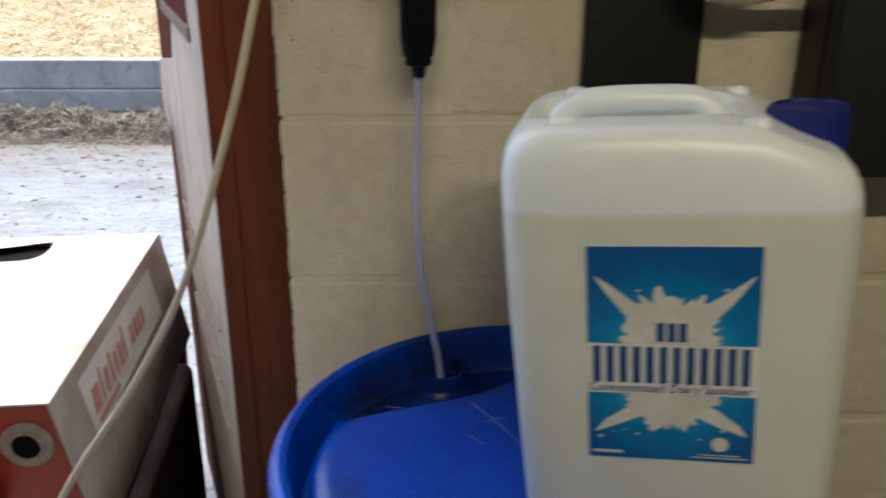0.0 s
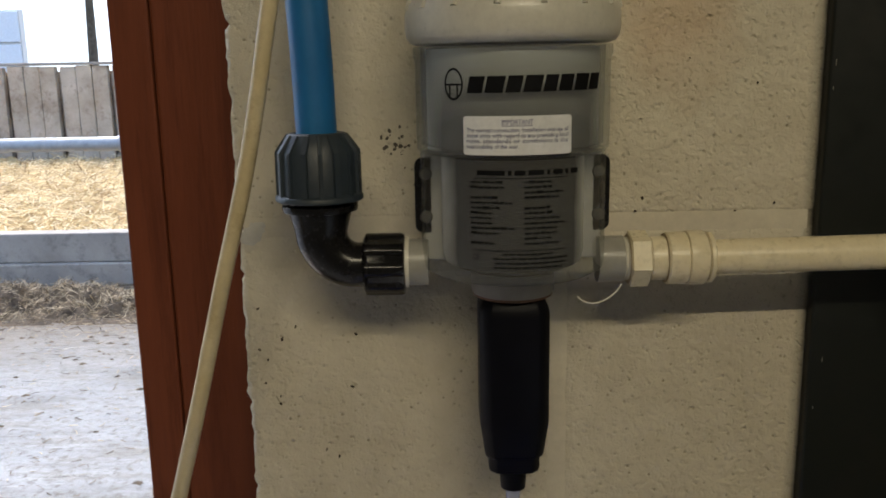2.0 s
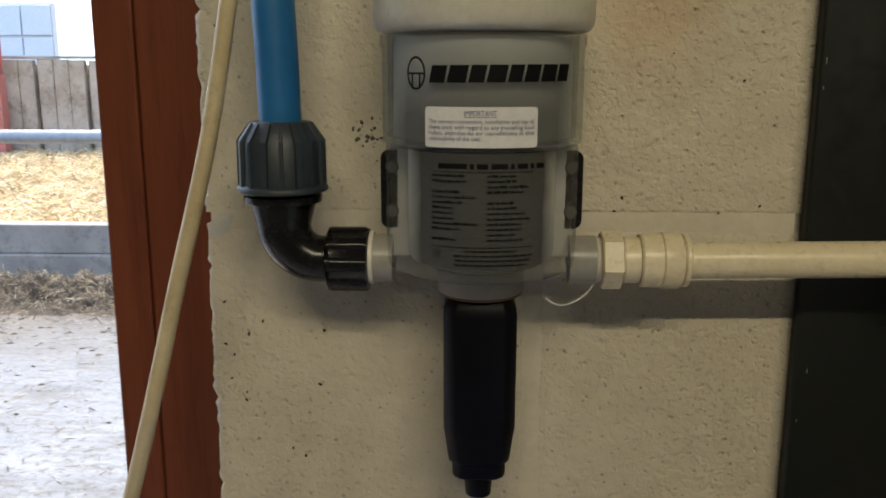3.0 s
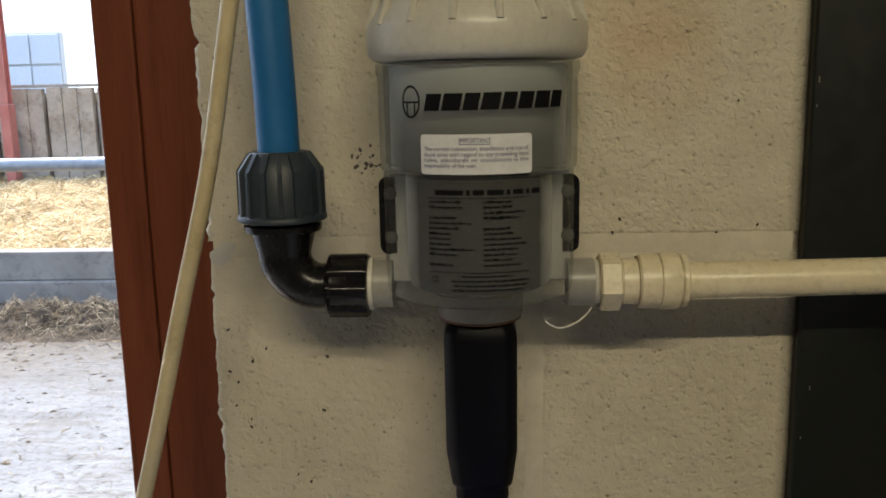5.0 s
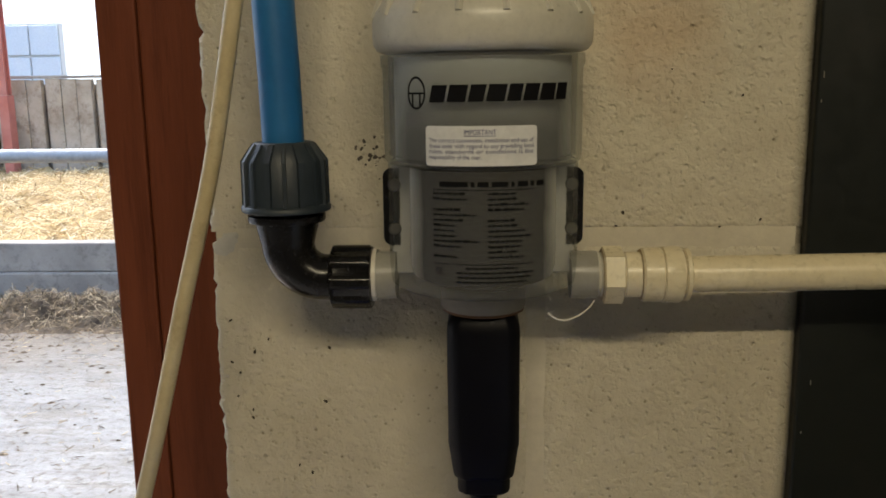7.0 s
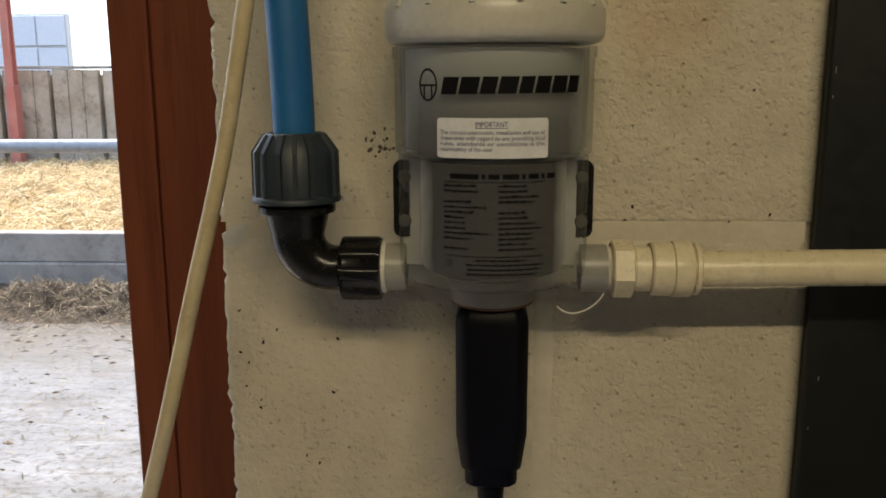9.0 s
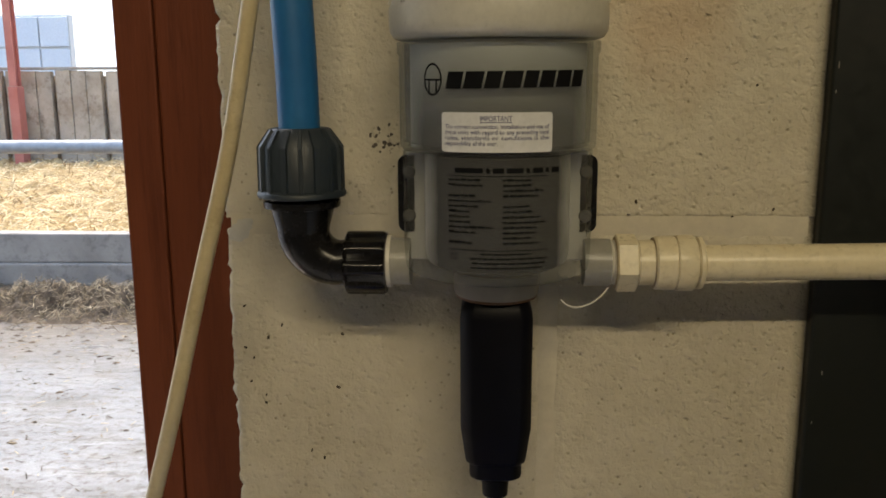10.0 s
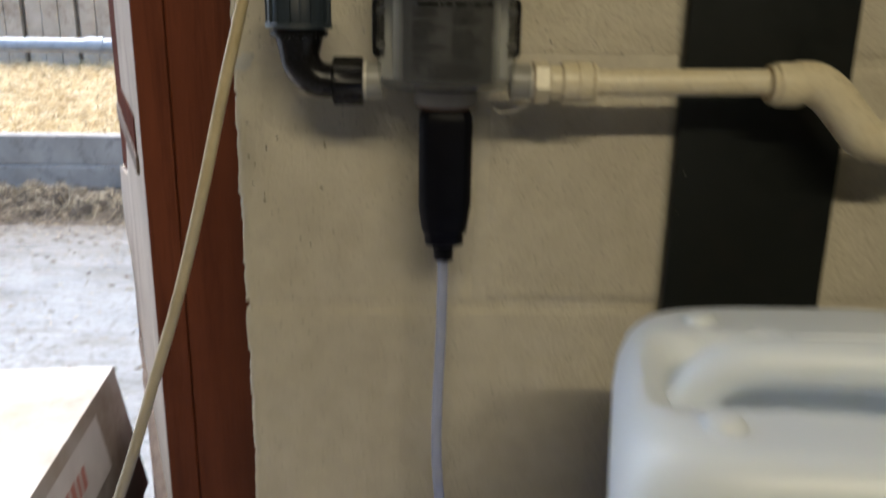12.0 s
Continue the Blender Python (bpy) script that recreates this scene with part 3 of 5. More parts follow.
part("lower_course", box(-9, 3.5, BY - 0.035, BY + 0.16, 0, 0.186, 0.014), CONCRETE, kerb)

# rail above it
rail = thing("barn_rail", "galvanised steel tube rail above the low wall", "rail")
part("tube", sweep([(-8.5, BY + 0.08, 1.132), (-4, BY + 0.08, 1.128), (3, BY + 0.08, 1.132)], 0.055, 20), GALV, rail, smooth=True)
part("sleeve", sweep([(-2.58, BY + 0.08, 1.13), (-2.44, BY + 0.08, 1.13)], 0.064, 20), GALV, rail, smooth=True)
for px in (-8.2, -6.2, -0.6, 2.6):
    part("post", sweep([(px, BY + 0.08, 0.42), (px, BY + 0.08, 1.20)], 0.038, 16), GALV, rail, smooth=True)

# bedding
rng = random.Random(4)


def rough_sheet(x0, x1, y0, y1, nx, ny, height):
    b = bmesh.new()
    grid = [[b.verts.new((x0 + (x1 - x0) * i / nx, y0 + (y1 - y0) * j / ny, 0)) for i in range(nx + 1)] for j in range(ny + 1)]
    for row in grid:
        for v in row:
            v.co.z = height(v.co.x, v.co.y)
    for j in range(ny):
        for i in range(nx):
            b.faces.new((grid[j][i], grid[j][i + 1], grid[j + 1][i + 1], grid[j + 1][i]))
    return b


def bed_height(x, y):
    return 0.27 + 0.06 * noise.noise((x * 1.3, y * 1.3, 0)) + 0.10 * noise.noise((x * 3.4, y * 3.4, 3)) + 0.065 * noise.noise((x * 8, y * 8, 7)) + 0.012 * max(0, y - 8)


def heap_height(x, y):
    s = max(0.0, 1 - abs((y - 6.74) / 0.50) ** 2.2)
    n = 0.66 + 0.75 * noise.noise((x * 2.3, y * 2.6, 5)) + 0.8 * noise.noise((x * 9, y * 9, 9)) + 0.35 * noise.noise((x * 21, y * 21, 2))
    return -0.01 + 0.125 * s * max(0.12, n)


def strands(count, place, length, width, lift):
    """Loose stalks, each a thin three-sided stick."""
    verts, faces = [], []
    for _ in range(count):
        x, y, z = place()
        a, e = rng.uniform(0, 2 * math.pi), rng.uniform(-0.25, lift)
        ln, w = length * rng.uniform(0.4, 1.2), width * rng.uniform(0.6, 1.4)
        d = Vector((math.cos(a) * math.cos(e), math.sin(a) * math.cos(e), math.sin(e)))
        s = d.cross(Vector((0, 0, 1))).normalized() * w
        u = s.cross(d).normalized() * w
        p = Vector((x, y, z))
        bend = Vector((rng.uniform(-1, 1), rng.uniform(-1, 1), rng.uniform(-0.5, 0.5))) * ln * 0.08
        k = len(verts)
        for c in (p - d * ln / 2, p + bend, p + d * ln / 2):
            verts += [c + s, c - s, c + u]
        for o in (0, 3):
            for q in range(3):
                r = (q + 1) % 3
                faces.append((k + o + q, k + o + r, k + o + 3 + r, k + o + 3 + q))
    return verts, faces


def stuff(name, data, material, label, category):
    me = bpy.data.meshes.new(name)
    me.from_pydata([tuple(v) for v in data[0]], [], data[1])
    me.materials.append(material)
    return tagged(new(name, me), label, category, kind="stuff")


bed = tagged(part("straw_bedding", rough_sheet(-9, 3, BY + 0.12, 14.2, 260, 150, bed_height), BED, smooth=True), "deep yellow straw bedding in the barn", "straw", kind="stuff")


def on_bed():
    y = BY + 0.15 + 6.6 * rng.random() ** 1.4
    x = rng.uniform(-0.50 * y - 2.2, -1.4)
    return x, y, bed_height(x, y) + rng.uniform(0, 0.05)


stuff("loose_straw", strands(13000, on_bed, 0.26, 0.0042, 0.7), STRAW, "loose yellow straw stalks on the bedding", "straw")
heap = tagged(part("muck_heap", rough_sheet(-6.5, 1.0, 6.2, 7.3, 300, 46, heap_height), MUCKBED, smooth=True), "line of brown muck and straw along the low wall", "muck", kind="stuff")


def on_heap():
    x, y = rng.uniform(-5.2, -1.4), 6.72 + rng.gauss(0, 0.24)
    return x, min(y, 7.33), max(0.0, heap_height(x, min(y, 7.33))) + rng.uniform(0, 0.04)


stuff("mucky_straw", strands(8000, on_heap, 0.085, 0.0022, 0.9), MUCK, "matted dirty straw scraped along the low wall", "straw")


def on_yard():
    y = 6.4 - 3.6 * rng.random() ** 2.4
    return rng.uniform(-4.8, -0.9), y, 0.006


stuff("scattered_straw", strands(1900, on_yard, 0.040, 0.0022, 0.15), MUCK, "scattered bits of straw on the wet yard", "straw")


def clods():
    verts, faces = [], []
    for _ in range(260):
        y = 6.5 - 3.4 * rng.random() ** 1.7
        c, r, k = Vector((rng.uniform(-4.8, -0.9), y, 0.004)), rng.uniform(0.005, 0.02), len(verts)
        for i in range(6):
            a = i * math.pi / 3
            q = r * rng.uniform(0.6, 1.3)
            verts.append(c + Vector((q * 1.5 * math.cos(a), q * math.sin(a), -0.004)))
        verts.append(c + Vector((0, 0, r * 0.3)))
        faces += [(k + i, k + (i + 1) % 6, k + 6) for i in range(6)]
    return verts, faces


stuff("muck_clods", clods(), MUCKBED, "small dark clods of muck on the yard", "muck")

# wall behind the bedding: upright concrete planks with open slots, red posts, a sheeted building and trees past it
back = thing("wall_back_barn", "low stained concrete plank wall behind the bedding", "wall", kind="structure")
px, k = -13.0, 0
while px < 3:
    w = 0.235
    gap = 0.075 if k % 3 == 2 else 0.008
    part("plank", box(px, px + w, 14.0 + 0.01 * (k % 2), 14.12, 0, 1.785 - 0.006 * (k % 4), 0.008, 1), PANEL, back)
    px, k = px + w + gap, k + 1
part("capping_rail", box(-13, 3, 13.98, 14.14, 1.79, 1.835, 0.006, 1), CONCRETE, back)
part("backing", box(-13, 3, 14.16, 14.2, 0, 1.70), PANEL, back)
for x in (-12.1, -7.16, -2.2):
    post = thing("barn_post", "red oxide painted steel I-section post", "post", group="barn posts")
    b = box(x - 0.055, x + 0.055, 13.72, 13.735, 1.55, 5.2)
    b = box(x - 0.055, x + 0.055, 13.865, 13.88, 1.55, 5.2, bm=b)
    b = box(x - 0.006, x + 0.006, 13.735, 13.865, 1.55, 5.2, bm=b)
    part("column", b, REDSTEEL, post)
    part("foot_plate", box(x - 0.075, x + 0.075, 13.70, 13.90, 0.0, 1.545, 0.01), REDSTEEL, post)

shed = thing("sheeted_building", "distant building clad in pale blue sheets with white rails", "building")
for i in range(7):
    x = -15.34 + i * 0.74
    part("sheet", box(x, x + 0.70, 22.0, 22.06, 2.42, 3.13, 0.01, 1), CLADDING, shed)
    part("sheet", box(x, x + 0.70, 22.0, 22.06, 1.3, 2.36, 0.01, 1), CLADDING, shed)
part("frame", box(-15.3, -10.18, 22.07, 22.3, 0, 3.18), PAPER, shed)


def tree(x, y, h, seed):
    r = random.Random(seed)
    t = thing("tree", "distant broad-leaved tree in full leaf", "tree", group="trees")
    b = sweep(smooth_path([(x, y, 0), (x + 0.1, y, h * 0.3), (x, y + 0.2, h * 0.6)], 5), [0.28 - 0.2 * i / 10 for i in range(11)], 10)
    for _ in range(7):
        a, z = r.uniform(0, 6.28), h * r.uniform(0.3, 0.55)
        end = Vector((x + math.cos(a) * h * 0.28, y + math.sin(a) * h * 0.28, z + h * 0.25))
        b = sweep([(x, y, z), ((x + end.x) / 2, (y + end.y) / 2, z + h * 0.16), end], [0.1, 0.07, 0.03], 6, b)
    part("trunk", b, BARK, t)
    verts, faces = [], []
    for _ in range(3600):
        d = Vector((r.gauss(0, 1), r.gauss(0, 1), r.gauss(0, 1))).normalized()
        q = 0.55 + 0.45 * r.random() + 0.22 * noise.noise(d * 2.3 + Vector((seed, 0, 0)))
        c = Vector((x, y, h * 0.67)) + Vector((d.x * h * 0.36, d.y * h * 0.36, d.z * h * 0.36)) * q
        u = Vector((r.gauss(0, 1), r.gauss(0, 1), r.gauss(0, 1))).normalized() * 0.26
        v = u.orthogonal().normalized() * 0.16
        k = len(verts)
        verts += [tuple(c - u), tuple(c + v), tuple(c + u), tuple(c - v)]
        faces.append((k, k + 1, k + 2, k + 3))
    me = bpy.data.meshes.new("crown")
    me.from_pydata(verts, [], faces)
    me.materials.append(LEAF)
    crown = new("crown", me)
    crown.parent = t


tree(-17.6, 45, 20, 1)
tree(-33.0, 47, 19, 2)

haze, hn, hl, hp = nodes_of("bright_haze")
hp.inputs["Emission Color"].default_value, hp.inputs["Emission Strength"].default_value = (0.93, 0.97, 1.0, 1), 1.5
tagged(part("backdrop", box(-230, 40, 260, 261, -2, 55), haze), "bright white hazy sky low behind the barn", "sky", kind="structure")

# ---- the building: floor, ceiling, walls ----
OPEN_L, HEAD = -3.0, 2.55
b = box(-4.0, 3.2, -2.6, W - 0.01, -0.05, FLOOR, 0.006, 1)
tagged(part("floor", b, FLOORMAT), "grey screeded floor raised above the yard", "floor", kind="structure")
tagged(part("ceiling", box(-4.1, 3.3, -2.7, W + 0.2, TOP, TOP + 0.06), CEILMAT), "plain grey sheeted ceiling", "ceiling", kind="structure")
tagged(part("wall_south", box(-4.1, 3.3, -2.72, -2.6, FLOOR, TOP), ROOMPAINT), "plain grey rendered wall", "wall", kind="structure")
tagged(part("wall_west", box(-4.12, -4.0, -2.6, W + 0.15, FLOOR, TOP), ROOMPAINT), "plain grey rendered wall", "wall", kind="structure")
tagged(part("wall_east", box(3.2, 3.32, -2.6, W + 0.15, FLOOR, TOP), ROOMPAINT), "plain grey rendered wall", "wall", kind="structure")
tagged(part("wall_north_west", box(-4.0, OPEN_L, W, W + 0.14, FLOOR, TOP), ROOMPAINT), "grey rendered wall beside the doorway", "wall", kind="structure")
tagged(part("lintel", box(OPEN_L, END, W, W + 0.14, HEAD, TOP), ROOMPAINT), "grey rendered lintel over the doorway", "lintel", kind="structure")
b = box(END + 0.004, 3.2, W + 0.0018, W + 0.14, 0, TOP)
wall_north = tagged(part("wall_north", b, BLOCK), "cream painted concrete block wall", "wall", kind="structure")

# doorway: stained post, open door leaf
post = thing("door_1", "red-brown stained timber door post beside the block wall", "door frame", kind="structure")
PY = 1.308
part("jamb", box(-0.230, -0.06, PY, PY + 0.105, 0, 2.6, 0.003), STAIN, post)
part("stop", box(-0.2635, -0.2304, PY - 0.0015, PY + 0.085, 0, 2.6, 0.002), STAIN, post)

leaf = thing("door_leaf", "open white boarded door, brown framed and splintered", "door", pose(-0.259, PY + 0.03, 0, 0, 0, math.degrees(math.atan2(0.950, -0.358))))
LW = 1.01
part("frame_board", box(0, LW, -0.04, 0.0, 0.06, 2.12, 0.003), LEAFWOOD, leaf)
sheet = [(0.004, 0.10), (0.004, 2.09), (0.50, 2.09), (0.505, 1.40), (0.57, 1.322), (0.94, 1.268), (1.005, 1.172), (0.96, 1.125), (0.80, 1.118), (0.63, 1.102), (0.675, 1.012), (0.56, 0.985), (0.60, 0.93), (0.625, 0.895), (0.585, 0.85),
         (0.63, 0.78), (0.62, 0.70), (0.69, 0.63), (0.655, 0.59), (0.715, 0.545), (0.59, 0.49), (0.52, 0.42), (0.45, 0.37), (0.40, 0.29), (0.34, 0.25), (0.30, 0.10)]
part("white_sheet", extrude_outline(sheet, 0.006, Matrix.Translation((0, 0.003, 0))), WHITEBOARD, leaf, "weathered white sheet with a torn edge")
for i in range(4):
    u1, z1 = 0.64 - 0.02 * i, 0.985 - 0.068 * i
    o = [(u1, z1), (u1 + 0.012, z1 + 0.006), (0.13 + 0.03 * (i % 3), z1 - 0.080), (0.13 + 0.03 * (i % 3), z1 - 0.083)]
    part("splinter", extrude_outline(o, 0.006, Matrix.Translation((0, 0.009, 0))), SPLINTER, leaf)
part("ledge", box(0.16, 0.69, 0.0095, 0.013, 1.408, 1.432, 0.001), SPLINTER, leaf, "pale batten across the door")
part("gap_board", box(0.18, 0.50, 0.0095, 0.011, 1.434, 1.478), LEAFWOOD, leaf)
split = bmesh.new()
near, far = [[split.verts.new((u, -0.0405 - d, z)) for d, z in ((0.0, 0.07), (0.040, 0.05), (0.052, 0.40), (0.038, 0.80), (0.012, 0.99), (0.0, 1.0))] for u in (0.905, 1.01)]
split.faces.new(near)
split.faces.new(far[::-1])
for i in range(6):
    split.faces.new((near[i], far[i], far[(i + 1) % 6], near[(i + 1) % 6]))
bmesh.ops.recalc_face_normals(split, faces=split.faces[:])
part("split_board", split, STAIN, leaf, "red-brown board split away from the frame")
# white strip stands in for daylight on the leaf's far edge
part("lit_edge_strip", box(LW, LW + 0.003, -0.04, -0.02, 0.06, 2.12, 0.001, 1), WHITEBOARD, leaf)

# ---- machine outside the doorway ----
mach = thing("heater_machine", "grimy white-hooded machine with red enamel end", "machine", pose(-0.564, 1.292, 0, 0, 0, 4.95))
MX0, MX1, MY0, MY1, MZ = -0.78, 0.0, 0.0, 0.881, 0.854


def hood():
    b = bmesh.new()
    low = 0.56
    fl = 0.052
    prof = [(MX0 - fl, low), (MX0, MZ), (MX1, MZ), (MX1 + fl, low)]
    inner = [(MX0 - fl + 0.004, low), (MX0 + 0.003, MZ - 0.004), (MX1 - 0.003, MZ - 0.004), (MX1 + fl - 0.004, low)]
    rows = [[b.verts.new((x, y, z - 0.032 * (y - MY0))) for x, z in q] for y in (MY0, MY1) for q in (prof, inner)]
    o0, i0, o1, i1 = rows
    for k in (0, 2):
        b.faces.new((o0[k], o0[k + 1], o1[k + 1], o1[k]))
    for k in range(3):
        if k != 1:
            b.faces.new((i0[k + 1], i0[k], i1[k], i1[k + 1]))
        b.faces.new((o0[k + 1], o0[k], i0[k], i0[k + 1]))
        b.faces.new((o1[k], o1[k + 1], i1[k + 1], i1[k]))
    for k in (0, 3):
        b.faces.new((o0[k], o1[k], i1[k], i0[k]))
    # the top round its oval slot
    cx, cy, rx, ry, n = -0.321, 0.787, 0.079, 0.078, 24
    slot = [b.verts.new((cx + rx * math.copysign(abs(math.cos(a)) ** 0.7, math.cos(a)), cy + ry * math.copysign(abs(math.sin(a)) ** 0.7, math.sin(a)), MZ - 0.032 * (cy - MY0))) for a in [2 * math.pi * i / n for i in range(n)]]
    rim = [b.verts.new((v.co.x, v.co.y, v.co.z - 0.012)) for v in slot]
    corners = [o1[2], o1[1], o0[1], o0[2]]
    for i in range(n):
        j = (i + 1) % n
        b.faces.new((slot[j], slot[i], rim[i], rim[j]))
    ang = lambda v: math.atan2(v.co.y - cy, v.co.x - cx) % (2 * math.pi)
    ca = sorted(corners, key=ang)
    for q in range(4):
        c0, c1 = ca[q], ca[(q + 1) % 4]
        a0, a1 = ang(c0), ang(c1)
        a1 = a1 if a1 > a0 else a1 + 2 * math.pi
        i0s, i1s = math.ceil(a0 / (2 * math.pi / n)), math.ceil(a1 / (2 * math.pi / n))
        b.faces.new([c0, c1] + [slot[i % n] for i in range(i1s, i0s - 1, -1)])
    bmesh.ops.triangulate(b, faces=[f for f in b.faces if len(f.verts) > 4])
    bmesh.ops.recalc_face_normals(b, faces=b.faces[:])
    return b


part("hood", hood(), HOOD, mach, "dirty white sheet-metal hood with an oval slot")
# near-black box stands in for the shade inside the slot
part("slot_shade_block", box(-0.42, -0.22, 0.69, 0.875, 0.70, 0.813), HOLE, mach)


def end_plate(y, t):
    top = MZ - 0.006 - 0.032 * (y - MY0) - 0.001
    o = [(MX0 - 0.045, 0.30), (MX0 + 0.006, top), (MX1 - 0.006, top), (MX1 + 0.044, 0.565), (MX1 + 0.03, 0.30)]
    return extrude_outline(o, t, Matrix.Translation((0, y, 0)))


part("end_plate", end_plate(MY0 + 0.003, 0.02), REDENAMEL, mach, "red enamelled end plate")
part("end_plate", end_plate(MY1 - 0.032, 0.02), REDENAMEL, mach)
part("chassis", box(MX0 - 0.03, MX1 + 0.034, MY0 + 0.04, MY1 - 0.04, 0.12, 0.60, 0.02), CHASSISBLACK, mach, "black chassis under the hood")
for x in (MX0, MX1 - 0.02):
    for y in (MY0 + 0.12, MY1 - 0.12):
        part("foot", lathe([(0.03, 0), (0.034, 0.01), (0.034, 0.11), (0.02, 0.125)], 20, Matrix.Translation((x, y, 0))), CHASSISBLACK, mach, smooth=True)
# black slab added to fill the gap between chassis and door leaf
part("skirt", box(MX1 + 0.030, MX1 + 0.085, MY0 + 0.05, MY1 - 0.16, 0.02, 0.54, 0.026, 4), CHASSISBLACK, mach, "black lower skirt", smooth=True)
face = lambda x, z: turn_to((x, MY0 + 0.003, z), (0, -1, 0))
gland = part("cable_gland", lathe([(0.042, 0), (0.043, 0.004), (0.036, 0.007), (0.030, 0.006), (0.029, 0.012), (0.024, 0.012), (0.022, 0.004)], 32, face(-0.046, 0.777)), RINGMAT, mach, "dirty white ring round a dark hole", smooth=True)
part("hole", lathe([(0.0, 0.001), (0.024, 0.001), (0.024, 0.0085), (0.0, 0.0085)], 28, face(-0.046, 0.777)), HOLE, gland, smooth=True)
part("hose_elbow", sweep(smooth_path([(-0.24, 0.010, 0.80), (-0.18, -0.045, 0.805), (-0.13, -0.06, 0.775), (-0.115, -0.045, 0.71), (-0.12, 0.010, 0.67)], 6), 0.024, 16), REDENAMEL, mach, "red curved pipe on the end plate", smooth=True)

# sticker on the sloping side, its lettering as bars
slope = Vector((0.052, 0, -0.294)).normalized()
along = Vector((0, 1, -0.032)).normalized()
outn = along.cross(slope).normalized()
outn = outn if outn.x > 0 else -outn


def on_side(b, lift):
    for v in b.verts:
        q = Vector((MX1, MY0, MZ)) + along * v.co.x - slope * v.co.z + outn * (lift - v.co.y)
        v.co = q
    return b


sticker = part("sticker", on_side(flat_rect(0.125, 0.70, -0.150, -0.030, step=1), 0.0015), STICKER, mach, "white sticker with red printing")
bars = [(0.155, 0.30, -0.138, -0.126, 0.0)]
u = 0.150
for w, h in [(0.040, 0.046), (0.011, 0.064), (0.024, 0.046), (0.017, 0.060), (0.017, 0.046), (0.028, 0.046), (0.011, 0.070)]:
    bars.append((u, u + w, -0.115, -0.115 + h, 0.012))
    u += w + 0.016
u += 0.03
for w in (0.020, 0.024, 0.016, 0.022):
    bars.append((u, u + w, -0.110, -0.070, 0.010))
    u += w + 0.012
for u0, u1, z0, z1, lean in bars:
    part("printed_bar", on_side(flat_rect(u0, u1, z0, z1, None, lean, 1), 0.003), REDPRINT, sticker)

# ---- the big blue drum ----
DX, DY, DR, DZ = 0.178, 0.847, 0.287, 1.077
drum = thing("plastic_drum", "large blue plastic drum with an open bung hole", "drum", pose(DX, DY, FLOOR))
H = DZ - FLOOR
prof = [(0.0, 0.0), (DR - 0.03, 0.0), (DR - 0.008, 0.02), (DR - 0.012, 0.05), (DR - 0.016, 0.28), (DR + 0.0, 0.30), (DR, 0.325), (DR - 0.016, 0.345), (DR - 0.016, 0.60), (DR, 0.62), (DR, 0.645),
        (DR - 0.016, 0.665), (DR - 0.018, H - 0.085), (DR - 0.006, H - 0.07), (DR, H - 0.055), (DR + 0.001, H - 0.012), (DR - 0.004, H - 0.003), (DR - 0.010, H), (DR - 0.017, H - 0.004),
        (DR - 0.021, H - 0.014), (DR - 0.024, H - 0.052), (DR - 0.031, H - 0.060), (0.0, H - 0.060)]
part("drum_body", lathe(prof, 128), DRUM, drum, smooth=True)


def plateau():
    """The raised part of the lid: a disc cut away round the two bungs."""
    b = bmesh.new()
    n, rr = 96, DR - 0.036
    out = []
    for i in range(n):
        a = 2 * math.pi * i / n
        x, y = rr * math.cos(a), rr * math.sin(a)
        lim = 0.086 + 0.36 * (x + 0.255) + 0.30 * max(0.0, x + 0.06) - 0.5 * max(0.0, x - 0.06)
        if y > lim:
            y = lim
        out.append((x, y))
    rings = []
    for inset, z in ((0.0, 0.0), (0.002, 0.016), (0.005, 0.024), (0.012, 0.029), (0.03, 0.030), (0.16, 0.030)):
        rings.append([b.verts.new((x * (1 - inset / rr), y * (1 - inset / rr) - inset * 0.1, H - 0.061 + z)) for x, y in out])
    for p, q in zip(rings, rings[1:]):
        for i in range(n):
            j = (i + 1) % n
            b.faces.new((p[i], p[j], q[j], q[i]))
    b.faces.new(rings[-1])
    bmesh.ops.recalc_face_normals(b, faces=b.faces[:])
    return b


part("lid_plateau", plateau(), DRUM, drum, "raised panel of the drum lid", smooth=True)
for bx, by in ((0.075, 1.071), (0.31, 1.02)):
    bung = part("bung_collar", lathe([(0.046, -0.002), (0.040, 0.004), (0.037, 0.008), (0.0365, 0.022), (0.035, 0.025), (0.031, 0.025), (0.029, 0.021), (0.029, -0.0)], 40, Matrix.Translation((bx - DX, by - DY, H - 0.060))), DRUM, drum, smooth=True)
    part("bung_hole", lathe([(0.0, 0.0), (0.0285, 0.0), (0.0285, 0.003), (0.0, 0.003)], 32, Matrix.Translation((bx - DX, by - DY, H - 0.060))), HOLE, bung)
for a, c in (((0.113, 0.972), (0.166, 0.880)), ((0.006, 1.012), (0.080, 0.985)), ((0.128, 0.930), (0.150, 0.938)), ((0.105, 0.900), (0.120, 0.884)), ((0.112, 0.985), (0.140, 1.000))):
    z = H - 0.0308 if a[0] > 0.1 and a[1] < 0.98 else H - 0.0595
    part("scratch", sweep(smooth_path([(a[0] - DX, a[1] - DY, z), ((a[0] + c[0]) / 2 - DX, (a[1] + c[1]) / 2 + 0.003 - DY, z), (c[0] - DX, c[1] - DY, z)], 4), 0.0009, 6), SCUFF, drum)

# ---- the jerrycan on the drum ----
can = thing("jerrycan", "milky white plastic jerrycan, nearly full, leaning on the drum rim", "jerrycan", pose(0.314, 0.7938, H + FLOOR - 0.0343, -1.76, -4.55, -12.9))
CW, CD, CH = 0.149, 0.118, 0.415


